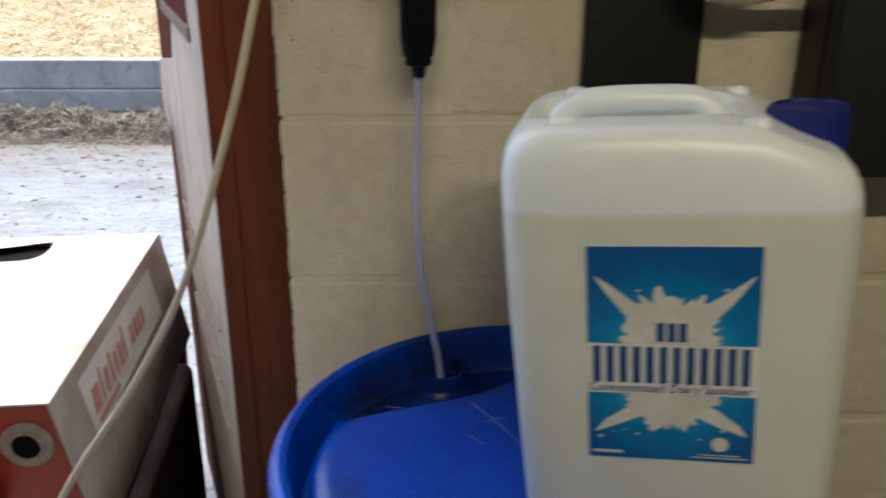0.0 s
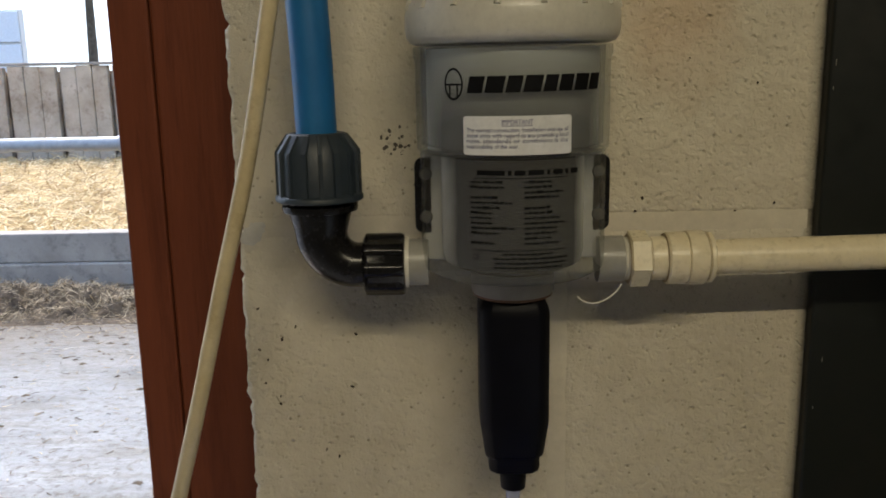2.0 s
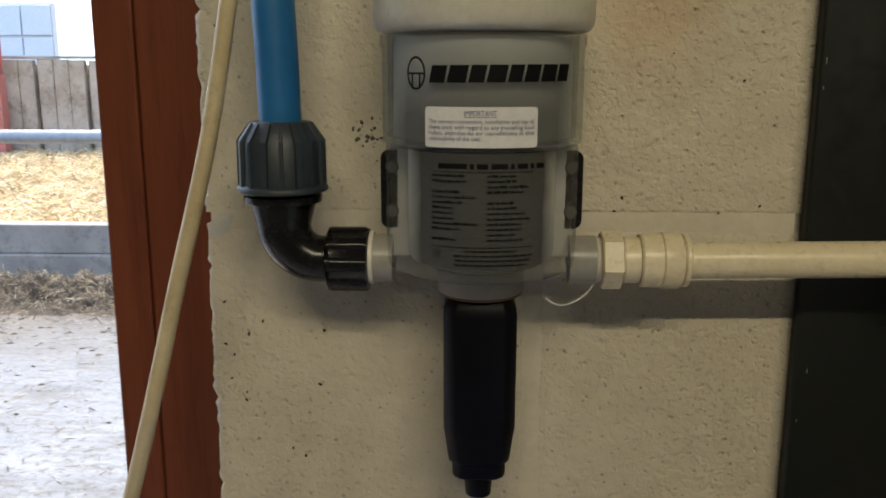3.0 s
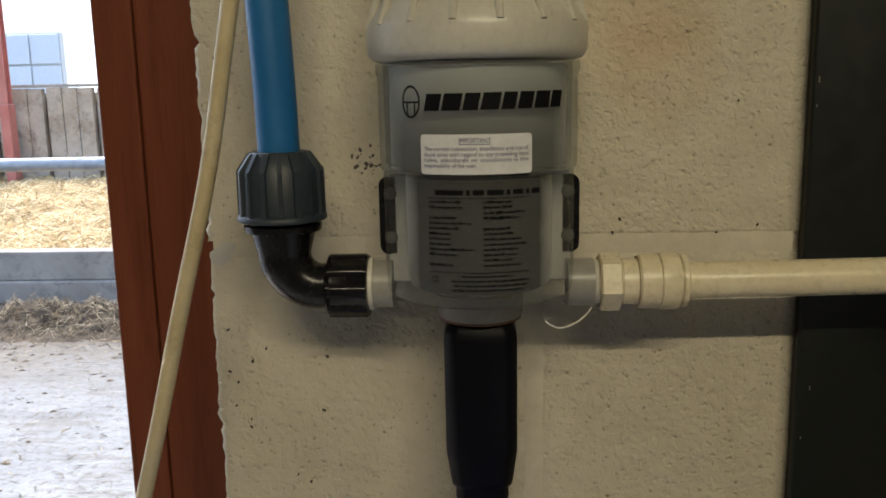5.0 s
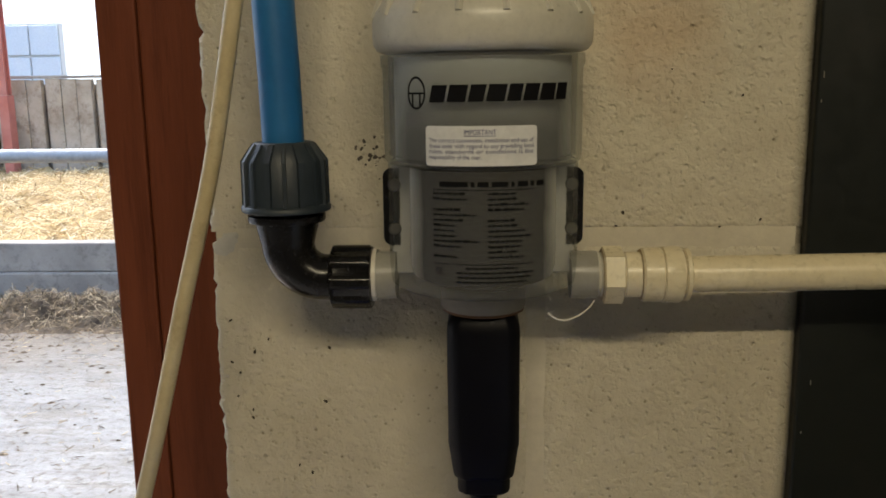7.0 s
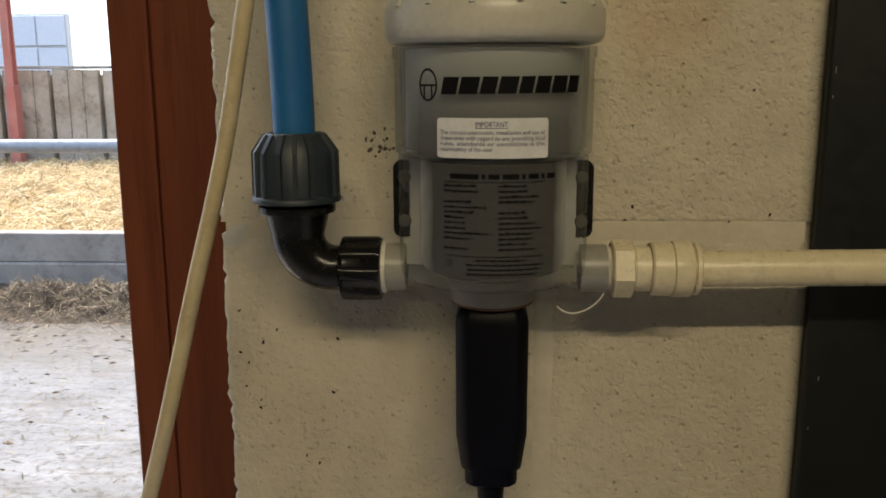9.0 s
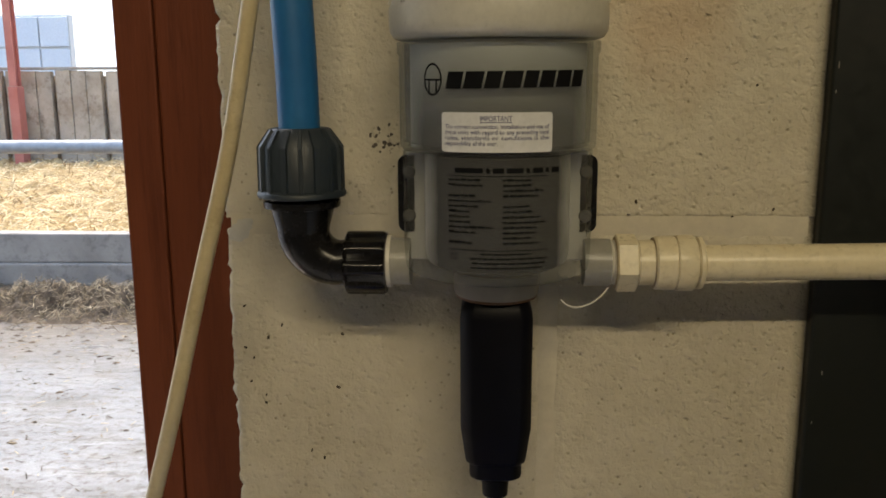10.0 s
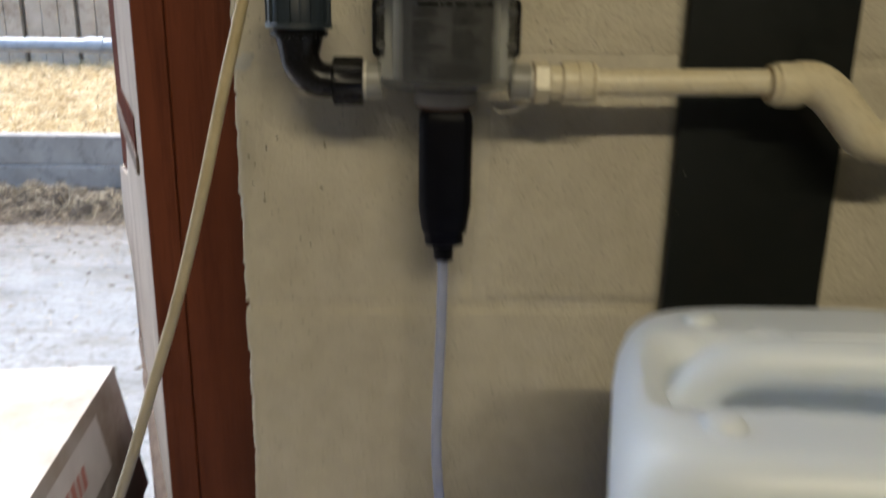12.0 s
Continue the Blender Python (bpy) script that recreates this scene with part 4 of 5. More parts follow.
def shoulder(x, z):
    """The top falls away to the corner with the filler neck."""
    if z < 0.27:
        return z
    t = min(1.0, max(0.0, (x - 0.030) / 0.115))
    return 0.27 + (z - 0.27) * 0.972 * (1 - 0.25 * t * t * (3 - 2 * t))


def can_body():
    b = bmesh.new()
    n = 112

    def outline(s, k=0.26):
        pts = []
        for i in range(n):
            a = 2 * math.pi * i / n
            c, d = math.cos(a), math.sin(a)
            pts.append(((CW + 0.0045 if c < 0 else CW - 0.008) * s * math.copysign(abs(c) ** k, c), (CD if d < 0 else CD + 0.010) * s * math.copysign(abs(d) ** k, d)))
        return pts
    rings = []
    for z, s in ((0, 0.86), (0.004, 0.915), (0.013, 0.955), (0.035, 0.975), (0.12, 0.985), (0.24, 0.995), (0.32, 1.0), (0.356, 1.0), (0.374, 0.994), (0.388, 0.978), (0.399, 0.950), (0.4065, 0.915), (0.4105, 0.880)):
        taper = 1 - 0.05 * max(0.0, 0.30 - z) / 0.30
        low = z if z > 0.12 else 0.014 + z * 0.106 / 0.12
        rings.append([b.verts.new((x * taper, y, low)) for x, y in outline(s, 0.30)])
    for s in (0.84, 0.79, 0.73, 0.66, 0.58, 0.50, 0.42, 0.34, 0.26, 0.17, 0.08):
        ring = []
        for x, y in outline(s, 0.30 + 0.25 * (0.84 - s)):
            z = 0.413 + 0.002 * (0.84 - s)
            # channel along the middle under the handle
            cy = max(0.0, 1 - (y / 0.052) ** 4)
            cx = 1 / (1 + math.exp(-(x + 0.118) / 0.006)) * 1 / (1 + math.exp((x - 0.038) / 0.006))
            z -= 0.045 * cy * cx
            ring.append(b.verts.new((x, y, z)))
        rings.append(ring)
    for v in b.verts:
        v.co.z = shoulder(v.co.x, v.co.z)
    for p, q in zip(rings, rings[1:]):
        for i in range(n):
            j = (i + 1) % n
            b.faces.new((p[i], p[j], q[j], q[i]))
    b.faces.new(rings[0][::-1])
    b.faces.new(rings[-1])
    bmesh.ops.recalc_face_normals(b, faces=b.faces[:])
    return b


part("can_body", can_body(), CANPLASTIC, can, smooth=True)
hp = smooth_path([(-0.112, 0, 0.385), (-0.095, 0, 0.405), (-0.072, 0, 0.412), (-0.01, 0, 0.412), (0.016, 0, 0.408), (0.031, 0, 0.392), (0.035, 0, 0.365)], 6)
b = sweep(hp, 0.0145, 18)
part("handle", b, CANPLASTIC, can, smooth=True)
for x, y in ((-0.098, -0.072), (-0.098, 0.078), (0.056, -0.080), (0.056, 0.080)):
    part("stacking_stud", lathe([(0.0125, -0.014), (0.0105, 0.0015), (0.0075, 0.005), (0.0, 0.006)], 24, Matrix.Translation((x, y, shoulder(x, 0.4135)))), CANPLASTIC, can, smooth=True)
neck = part("filler_neck", lathe([(0.032, 0.30), (0.031, 0.37), (0.030, 0.38), (0.0, 0.381)], 40, Matrix.Translation((0.1055, -0.004, 0.002))), CANPLASTIC, can, smooth=True)
cap = part("screw_cap", lathe([(0.0332, 0.366), (0.0337, 0.369), (0.0337, 0.398), (0.0318, 0.403), (0.029, 0.404), (0.027, 0.401), (0.0, 0.4005)], 144, Matrix.Translation((0.1055, -0.004, 0.002)), lobes=48, depth=0.0012, lobe_range=(0.367, 0.399)), BLUECAP, can, "dark blue ribbed screw cap", smooth=True)

# its printed label
LX0, LX1, LZ0, LZ1 = -0.079, 0.0615, 0.1162, 0.316


def on_can(b, lift):
    """Lays a flat mesh on the front of the can."""
    for v in b.verts:
        v.co = (v.co.x, -CD * (0.985 + 0.01 * (v.co.z - 0.12) / 0.12) - 0.0006 - lift + v.co.y, v.co.z)
    return b


def plate(pts, lift, bm=None):
    b = bmesh.new() if bm is None else bm
    b.faces.new([b.verts.new((x, 0, z)) for x, z in pts])
    return b


label = part("product_label", on_can(box(LX0, LX1, -0.0004, 0.0004, LZ0, LZ1), 0.0), PAPER, can, "blue and white printed product label")
mid0, mid1 = LZ0 + 0.073, LZ0 + 0.112
b = flat_rect(LX0 + 0.001, LX1 - 0.001, mid1, LZ1 - 0.001, step=1)
b = flat_rect(LX0 + 0.001, LX1 - 0.001, LZ0 + 0.001, mid0 - 0.008, b, step=1)
part("blue_field", on_can(b, 0.0009), LABELBLUE, label, "cyan-blue printed field")


def splash(cx, cz, sx, sz, arms, seed, bm):
    """A ragged splash with pointed arms."""
    r = random.Random(seed)
    pts = []
    n = 60
    for i in range(n):
        a = math.pi * i / (n - 1)
        q = 0.48 + 0.14 * r.random()
        for aa, wdt, ln in arms:
            q += ln * max(0.0, 1 - abs(a - aa) / wdt) ** 1.5
        pts.append((cx + sx * q * math.cos(a), cz + sz * q * math.sin(a)))
    return plate(pts if sz > 0 else pts[::-1], 0, bm)


cxm = (LX0 + LX1) / 2
b = splash(cxm, mid1, 0.071, 0.074, [(0.74, 0.19, 0.72), (math.pi - 0.74, 0.19, 0.72), (1.05, 0.2, 0.16), (math.pi - 1.05, 0.2, 0.16), (1.80, 0.14, 0.22)], 3, bmesh.new())
b = splash(cxm, mid0 - 0.008, 0.068, -0.055, [(0.62, 0.24, 0.70), (math.pi - 0.62, 0.24, 0.70), (1.3, 0.2, 0.15), (1.9, 0.15, 0.2)], 5, b)
r5 = random.Random(8)
for k in range(16):
    s = r5.choice((-1, 1))
    x, z, q = cxm + s * r5.uniform(0.02, 0.068), mid1 + r5.uniform(0.028, 0.052) if k % 3 else mid0 - 0.008 - r5.uniform(0.03, 0.045), r5.uniform(0.0007, 0.002)
    b = plate([(x + q * math.cos(t * 1.05), z + q * math.sin(t * 1.05)) for t in range(6)], 0, b)
part("splash_print", on_can(b, 0.0015), MILK, label, "cream splash print")
# product name as plain tall bars
n, w = 12, (LX1 - LX0 - 0.008) / 12
for i in range(n):
    x = LX0 + 0.004 + i * w
    part("name_bar", on_can(flat_rect(x + 0.0016, x + w - 0.0030, mid0 + 0.003, mid1 - 0.002, step=1), 0.0021), NAVY, label)
for i in range(3):
    x = cxm - 0.0125 + i * 0.009
    part("name_bar", on_can(flat_rect(x, x + 0.0066, mid1 + 0.003, mid1 + 0.020, step=1), 0.0021), NAVY, label)
b = fit_width(lettering("Concentrated Dairy Sanitiser", 0.011), LX0 + 0.002, LX1 - 0.004)
b.transform(Matrix.Translation((0, 0, mid0 - 0.0055)))
part("subtitle", on_can(b, 0.0021), NAVY, label, "small dark blue lettering")
for x0, x1, z0, z1 in ((LX0 + 0.005, LX0 + 0.030, 0.006, 0.009), (LX1 - 0.052, LX1 - 0.006, 0.005, 0.0062), (LX1 - 0.046, LX1 - 0.012, 0.0078, 0.0088)):
    part("print_bar", on_can(flat_rect(x0, x1, LZ0 + z0, LZ0 + z1, step=1), 0.0021), MILK, label)
b = plate([(LX1 - 0.029 + 0.007 * math.cos(t * 0.4), LZ0 + 0.019 + 0.007 * math.sin(t * 0.4)) for t in range(16)], 0)
part("round_badge", on_can(b, 0.0021), MILK, label)

# ---- the doser on the wall ----
# it and its pipes are drawn slightly larger about the doser's axis, and set on the wall by this
PLACED[0] = Matrix.Translation((0.0485, 1.0925, 1.573)) @ Matrix.Scale(0.958, 4) @ Matrix.Translation((-0.037, -1.093, -1.577))
CX, CY = 0.037, 1.093
doser = thing("dosing_pump", "frosted grey water-driven dosing pump fixed to the wall", "dosing pump")
at = Matrix.Translation((CX, CY, 0))
part("bell_cover", lathe([(0.0575, 1.7085), (0.0612, 1.7098), (0.0635, 1.7130), (0.0640, 1.717), (0.0640, 1.7260), (0.0625, 1.731), (0.058, 1.7375), (0.0555, 1.742), (0.0545, 1.775), (0.050, 1.795), (0.036, 1.808), (0.0, 1.812)], 96, at), BELL, doser, "pale grey plastic bell cover", smooth=True)
for i in range(16):
    a = 2 * math.pi * (i + 0.5) / 16
    x, y = CX + 0.0553 * math.cos(a), CY + 0.0553 * math.sin(a)
    part("cover_rib", sweep([(CX + 0.0628 * math.cos(a), CY + 0.0628 * math.sin(a), 1.728), (CX + 0.0590 * math.cos(a), CY + 0.0590 * math.sin(a), 1.738), (x, y, 1.750), (CX + 0.0545 * math.cos(a), CY + 0.0545 * math.sin(a), 1.778)], 0.0022, 8), BELL, doser, smooth=True)
part("upper_shell", lathe([(0.0535, 1.648), (0.0564, 1.6455), (0.0583, 1.6475), (0.0586, 1.656), (0.0586, 1.700), (0.0597, 1.7015), (0.0597, 1.7075), (0.0555, 1.7075), (0.0550, 1.65)], 96, at), SHELL, doser, "frosted clear upper shell", smooth=True)
part("motor_core", lathe([(0.0, 1.647), (0.0520, 1.647), (0.0520, 1.706), (0.0, 1.706)], 64, at), MOTOR, doser, smooth=True)
b = lathe([(0.0, 1.5705), (0.040, 1.5705), (0.0510, 1.5715), (0.0558, 1.5745), (0.0568, 1.579), (0.0568, 1.6445), (0.051, 1.6455), (0.0, 1.6455)], 96, at)
lower_body = part("lower_body", b, LOWSHELL, doser, "frosted pale lower body", smooth=True)
part("lower_core", lathe([(0.0, 1.5735), (0.036, 1.5745), (0.0420, 1.5775), (0.0438, 1.583), (0.0438, 1.643), (0.0, 1.643)], 96, at), LOWERWORKS, doser, "dark works inside milky plastic", smooth=True)
# pale plate added behind the works to brighten the lower body's sides
part("pale_backing", box(CX - 0.0555, CX + 0.0555, CY + 0.002, CY + 0.006, 1.576, 1.6435, 0.001, 1), MILKY, doser, "added pale plate brightening the lower body's sides")
part("lower_neck", lathe([(0.0245, 1.555), (0.0262, 1.5575), (0.0265, 1.5710), (0.0, 1.5710)], 64, at), PALECORE, doser, smooth=True)
part("seal_ring", lathe([(0.0225, 1.5535), (0.0252, 1.5545), (0.0250, 1.558), (0.0225, 1.5585)], 64, at), RUSTSEAL, doser, "grimy brown seal ring", smooth=True)
faceted = []
for x, y in ((1.0, -0.70), (1.0, 0.70), (0.70, 1.0), (-0.70, 1.0), (-1.0, 0.70), (-1.0, -0.70), (-0.70, -1.0), (0.70, -1.0)):
    # each corner of the chamfered square slightly rounded
    tx, ty = (0.0, math.copysign(0.05, -y)) if abs(x) == 1 else (math.copysign(0.05, -x), 0.0)
    ends = [(x + tx, y + ty), (x * 0.984, y * 0.984), (x - 0.035 * math.copysign(1, x) * (abs(x) == 1) + 0.035 * math.copysign(1, x) * (abs(x) < 1), y + 0.035 * math.copysign(1, y) * (abs(y) < 1) - 0.035 * math.copysign(1, y) * (abs(y) == 1))]
    faceted += sorted(ends, key=lambda q: math.atan2(q[1], q[0]) % (2 * math.pi) if not (x == 1.0) else math.atan2(q[1], q[0]))
injector_line = [(0.0, 1.5565), (0.0165, 1.5565), (0.0178, 1.5552), (0.0200, 1.5520), (0.0218, 1.5475), (0.0222, 1.5430), (0.0220, 1.4720), (0.0212, 1.4670), (0.0192, 1.4520), (0.0186, 1.4490), (0.0182, 1.4484), (0.0170, 1.4480), (0.0165, 1.4470), (0.0165, 1.4400), (0.0158, 1.4375), (0.0120, 1.4352), (0.0, 1.4350)]
part("injector", lathe(injector_line, m=at, section=faceted), INJECTOR, doser, "tapering black faceted injector sleeve", smooth=True)
part("nozzle", lathe([(0.0, 1.437), (0.0092, 1.437), (0.0088, 1.430), (0.0082, 1.421), (0.0058, 1.4205), (0.0, 1.423)], 32, at), INJECTOR, doser, smooth=True)
ZP = 1.5755
part("inlet_stub", lathe([(0.0145, 0.0), (0.0145, 0.017), (0.0135, 0.018), (0.0135, 0.023), (0.0, 0.023)], 40, turn_to((CX - 0.053, CY, ZP), (-1, 0, 0))), STUB, doser, smooth=True)
part("inlet_collar", lathe([(0.0160, 0.0), (0.0162, 0.0025), (0.0, 0.0025)], 40, turn_to((-0.0280, CY, ZP), (-1, 0, 0))), WHITETHREAD, doser, smooth=True)
part("outlet_stub", lathe([(0.0145, 0.0), (0.0145, 0.016), (0.0, 0.016)], 40, turn_to((CX + 0.053, CY, ZP), (1, 0, 0))), STUB, doser, smooth=True)
tp = [(0.0138 - (0.0009 if i % 2 else 0.0), 0.0011 * i) for i in range(17)]
part("outlet_thread", lathe([(0.0, 0.0)] + tp + [(0.0, tp[-1][1])], 40, turn_to((CX + 0.0565, CY, ZP), (1, 0, 0))), WHITETHREAD, doser, "white screw thread", smooth=True)
for s in (-1, 1):
    x = CX + s * 0.0545
    outline = []
    for cx, cz, a0 in ((0.0010, 1.5990, 270), (0.0010, 1.6360, 0)):
        outline += [(s * (cx + 0.0052 * math.cos(radians(a0 + 15 * k))), cz + 0.0052 * math.sin(radians(a0 + 15 * k))) for k in range(7)]
    outline += [(-s * 0.004, 1.6412), (-s * 0.004, 1.5938)]
    b = extrude_outline(outline, 0.005, Matrix.Translation((x, CY + 0.002, 0)))
    b = box(x - 0.0030, x + 0.0030, CY + 0.006, (W - 1.0925) / 0.958 + CY + 0.004, 1.598, 1.637, 0.001, 1, b)
    br = part("bracket", b, BLACKPLASTIC, doser, "black rounded wall bracket", smooth=True)
    for z in (1.6040, 1.6310):
        part("bolt", lathe([(0.0040, 0.0), (0.0040, 0.0026), (0.0032, 0.0034), (0.0, 0.0036)], 16, turn_to((x - s * 0.0008, CY + 0.004, z), (0, -1, 0))), BOLT, br, "dull grey bolt head", smooth=True)

# maker's mark as plain shapes: a ring with bars, and eight slanted blocks
RU = 0.0588
mark_r = RU + 0.0003
b = bmesh.new()
n = 40
for i in range(n):
    a0, a1 = 2 * math.pi * i / n, 2 * math.pi * (i + 1) / n
    q = [b.verts.new((-0.0018 + rx * math.cos(a), 0, 1.6865 + rz * math.sin(a))) for a, rx, rz in ((a0, 0.0064, 0.0088), (a1, 0.0064, 0.0088), (a1, 0.0053, 0.0076), (a0, 0.0053, 0.0076))]
    b.faces.new(q)
b = flat_rect(-0.0074, 0.0038, 1.6858, 1.6868, b)
b = flat_rect(-0.0049, -0.0038, 1.6795, 1.6858, b)
b = flat_rect(0.0003, 0.0014, 1.6795, 1.6858, b)
part("round_mark", wrap(b, CX, CY, mark_r), INK, doser, "black printed round mark")
x = 0.0068
for k, w in enumerate((0.0104, 0.0116, 0.0096, 0.0112, 0.0090, 0.0100, 0.0112, 0.0098)):
    part("mark_block", wrap(flat_rect(x, x + w - 0.0014, 1.6816 + 0.0001 * k, 1.6906 + 0.0001 * k, None, 0.0020, 0.002), CX, CY, mark_r), INK, doser)
    x += w


def rounded_rect(x0, x1, z0, z1, r):
    """A flat plate with rounded corners, in strips."""
    b = bmesh.new()
    n = 24
    cols = []
    for i in range(n + 1):
        x = x0 + (x1 - x0) * (0.5 - 0.5 * math.cos(math.pi * i / n))
        d = max(0.0, r - min(x - x0, x1 - x))
        k = r - math.sqrt(max(0.0, r * r - d * d))
        cols.append((b.verts.new((x, 0, z0 + k)), b.verts.new((x, 0, z1 - k))))
    for (a, c), (e, f) in zip(cols, cols[1:]):
        b.faces.new((a, e, f, c))
    return b


tag = part("caution_label", wrap(rounded_rect(0.0045, 0.0672, 1.6478, 1.6692, 0.0018), CX, CY, RU + 0.0004), PAPER, doser, "small white printed caution label")
b = fit_width(lettering("IMPORTANT", 0.004), 0.0268, 0.0440)
b.transform(Matrix.Translation((0, 0, 1.6645)))
b = flat_rect(0.0268, 0.0440, 1.6637, 1.6640, b)
for i, line in enumerate(("The correct connection, installation and use of", "these units with regard to any prevailing local", "rules, standards or conditions is the")):
    q = fit_width(lettering(line, 0.0033), 0.0066, 0.0650)
    q.transform(Matrix.Translation((0, 0, 1.6605 - 0.0030 * i)))
    b = merge(b, q)
q = fit_width(lettering("responsibility of the user.", 0.0033), 0.0066, 0.0362)
q.transform(Matrix.Translation((0, 0, 1.6515)))
b = merge(b, q)
part("caution_text", wrap(b, CX, CY, RU + 0.0007), BLUEINK, tag, "small violet-blue lettering")

RL = 0.0570
b = bmesh.new()
r6 = random.Random(11)
x = 0.0125
for w in (0.016, 0.002, 0.006, 0.009, 0.002, 0.006, 0.002, 0.005):
    b = flat_rect(x, x + w, 1.6365, 1.6392, b)
    x += w + 0.0017
b = flat_rect(0.0085, 0.0655, 1.6346, 1.6350, b)
z = 1.6322
for i in range(13):
    for x0 in (0.0085, 0.0395):
        if (i * 7 + int(x0 * 1000)) % 9 == 4:
            continue
        x, end = x0, x0 + r6.uniform(0.012, 0.0265)
        while x < end:
            w = r6.uniform(0.0012, 0.0048)
            b = flat_rect(x, min(x + w, end), z, z + (0.0013 if r6.random() < 0.25 else 0.0009), b)
            x += w + 0.0007
    z -= 0.0029
b = flat_rect(0.0085, 0.0655, 1.5936, 1.5940, b)
for i, (x0, x1) in enumerate(((0.027, 0.056), (0.0215, 0.0655), (0.0225, 0.064), (0.0215, 0.062))):
    x = x0
    while x < x1:
        w = r6.uniform(0.0012, 0.0048)
        b = flat_rect(x, min(x + w, x1), 1.5912 - 0.0026 * i, 1.5921 - 0.0026 * i, b)
        x += w + 0.0007
q = fit_width(lettering("CE", 0.0052), 0.0095, 0.0138)
q.transform(Matrix.Translation((0, 0, 1.5880)))
b = merge(b, q)
part("data_print", wrap(b, CX, CY, RL + 0.0006), FADEDINK, lower_body, "black bars of fine print")

# ---- inlet: elbow, gland and blue pipe ----
EX = -0.0828
elbow = thing("elbow_fitting", "black plastic compression elbow with blue-grey gland nut", "pipe fitting")
pts = [(-0.032, CY, ZP - 0.001), (-0.054, CY, ZP - 0.001)] + [(EX + 0.022 - 0.022 * math.sin(a), CY, ZP - 0.001 + 0.022 - 0.022 * math.cos(a)) for a in [math.pi / 2 * i / 10 for i in range(11)]] + [(EX, CY, 1.606), (EX, CY, 1.614)]
rad = [0.0142, 0.0142] + [0.0142 + 0.0022 * i / 10 for i in range(11)] + [0.0188, 0.0205]
part("elbow_body", sweep(pts, rad, 28), BLACKPLASTIC, elbow, smooth=True)
part("collar", lathe([(0.0165, 1.6085), (0.0232, 1.6100), (0.0236, 1.6115), (0.0236, 1.6140), (0.0205, 1.6150), (0.0195, 1.619), (0.0, 1.619)], 48, Matrix.Translation((EX, CY, 0))), BLACKPLASTIC, elbow, smooth=True)
nut = part("gland_nut", lathe([(0.0, 1.6165), (0.0264, 1.6165), (0.0271, 1.6172), (0.0271, 1.6192), (0.0262, 1.6204), (0.0246, 1.6212), (0.0242, 1.6465), (0.0178, 1.6572), (0.0168, 1.6580), (0.0135, 1.6580), (0.013, 1.650)], 144, Matrix.Translation((EX, CY, 0))), GREYNUT, elbow, "blue-grey ribbed gland nut", smooth=True)
for i in range(16):
    # a moulded rib: upright along the side, sloping in with the shoulder
    a = 2 * math.pi * (i + 0.5) / 16
    w = 0.0021 if i % 2 else 0.0013
    b = bmesh.new()
    rows = [[b.verts.new((r, q, z)) for q in (-w, -w * 0.7, w * 0.7, w)] for r, z in ((0.0236, 1.6200), (0.0236, 1.6465), (0.0172, 1.6570))]
    proud = [[b.verts.new((r, q, z)) for q in (-w * 0.8, w * 0.8)] for r, z in ((0.0264, 1.6205), (0.0262, 1.6470), (0.0188, 1.6575))]
    for k in range(2):
        b.faces.new((rows[k][0], rows[k + 1][0], proud[k + 1][0], proud[k][0]))
        b.faces.new((proud[k][0], proud[k + 1][0], proud[k + 1][1], proud[k][1]))
        b.faces.new((proud[k][1], proud[k + 1][1], rows[k + 1][3], rows[k][3]))
    b.faces.new((rows[2][0], rows[2][3], proud[2][1], proud[2][0]))
    bmesh.ops.delete(b, geom=[v for v in b.verts if not v.link_faces], context="VERTS")
    bmesh.ops.recalc_face_normals(b, faces=b.faces[:])
    b.transform(Matrix.Translation((EX, CY, 0)) @ Matrix.Rotation(a, 4, "Z"))
    part("rib", b, GREYNUT, nut)
part("union_nut", lathe([(0.0, 0.0), (0.0165, 0.0), (0.0195, 0.0015), (0.0198, 0.003), (0.0198, 0.0235), (0.0188, 0.0255), (0.015, 0.0258), (0.0, 0.0258)], 96, turn_to((-0.0566, CY, ZP - 0.001), (1, 0, 0)), lobes=8, depth=0.0024, lobe_range=(0.002, 0.0245)), BLACKPLASTIC, elbow, "black ribbed union nut", smooth=True)

pipe = thing("water_pipe", "blue polyethylene water pipe running up the wall", "pipe")
part("pipe_length", sweep(smooth_path([(EX, CY, 1.652), (EX - 0.001, CY, 1.70), (EX - 0.0035, CY + 0.001, 1.78), (EX - 0.006, CY + 0.004, 2.0), (EX - 0.006, CY + 0.006, TOP + 0.04)], 4), 0.0126, 32), BLUEPIPE, pipe, smooth=True)

# ---- outlet: yellowed white pipe ----
outlet = thing("outlet_pipe", "yellowed white push-fit plastic pipe along the wall", "pipe")
along_x = lambda x: turn_to((x, CY - 0.001, ZP), (1, 0, 0.004))
part("hex_nut", lathe([(0.0, 0.0), (0.0155, 0.0), (0.0178, 0.0012), (0.0178, 0.0122), (0.0155, 0.0134), (0.0, 0.0134)], 6, along_x(0.1090) @ pose(0, 0, 0, 0, 0, 12)), CREAMPIPE, outlet)
part("spigot", lathe([(0.0138, 0), (0.0138, 0.0105), (0.0, 0.0105)], 40, along_x(0.1223)), CREAMPIPE, outlet, smooth=True)
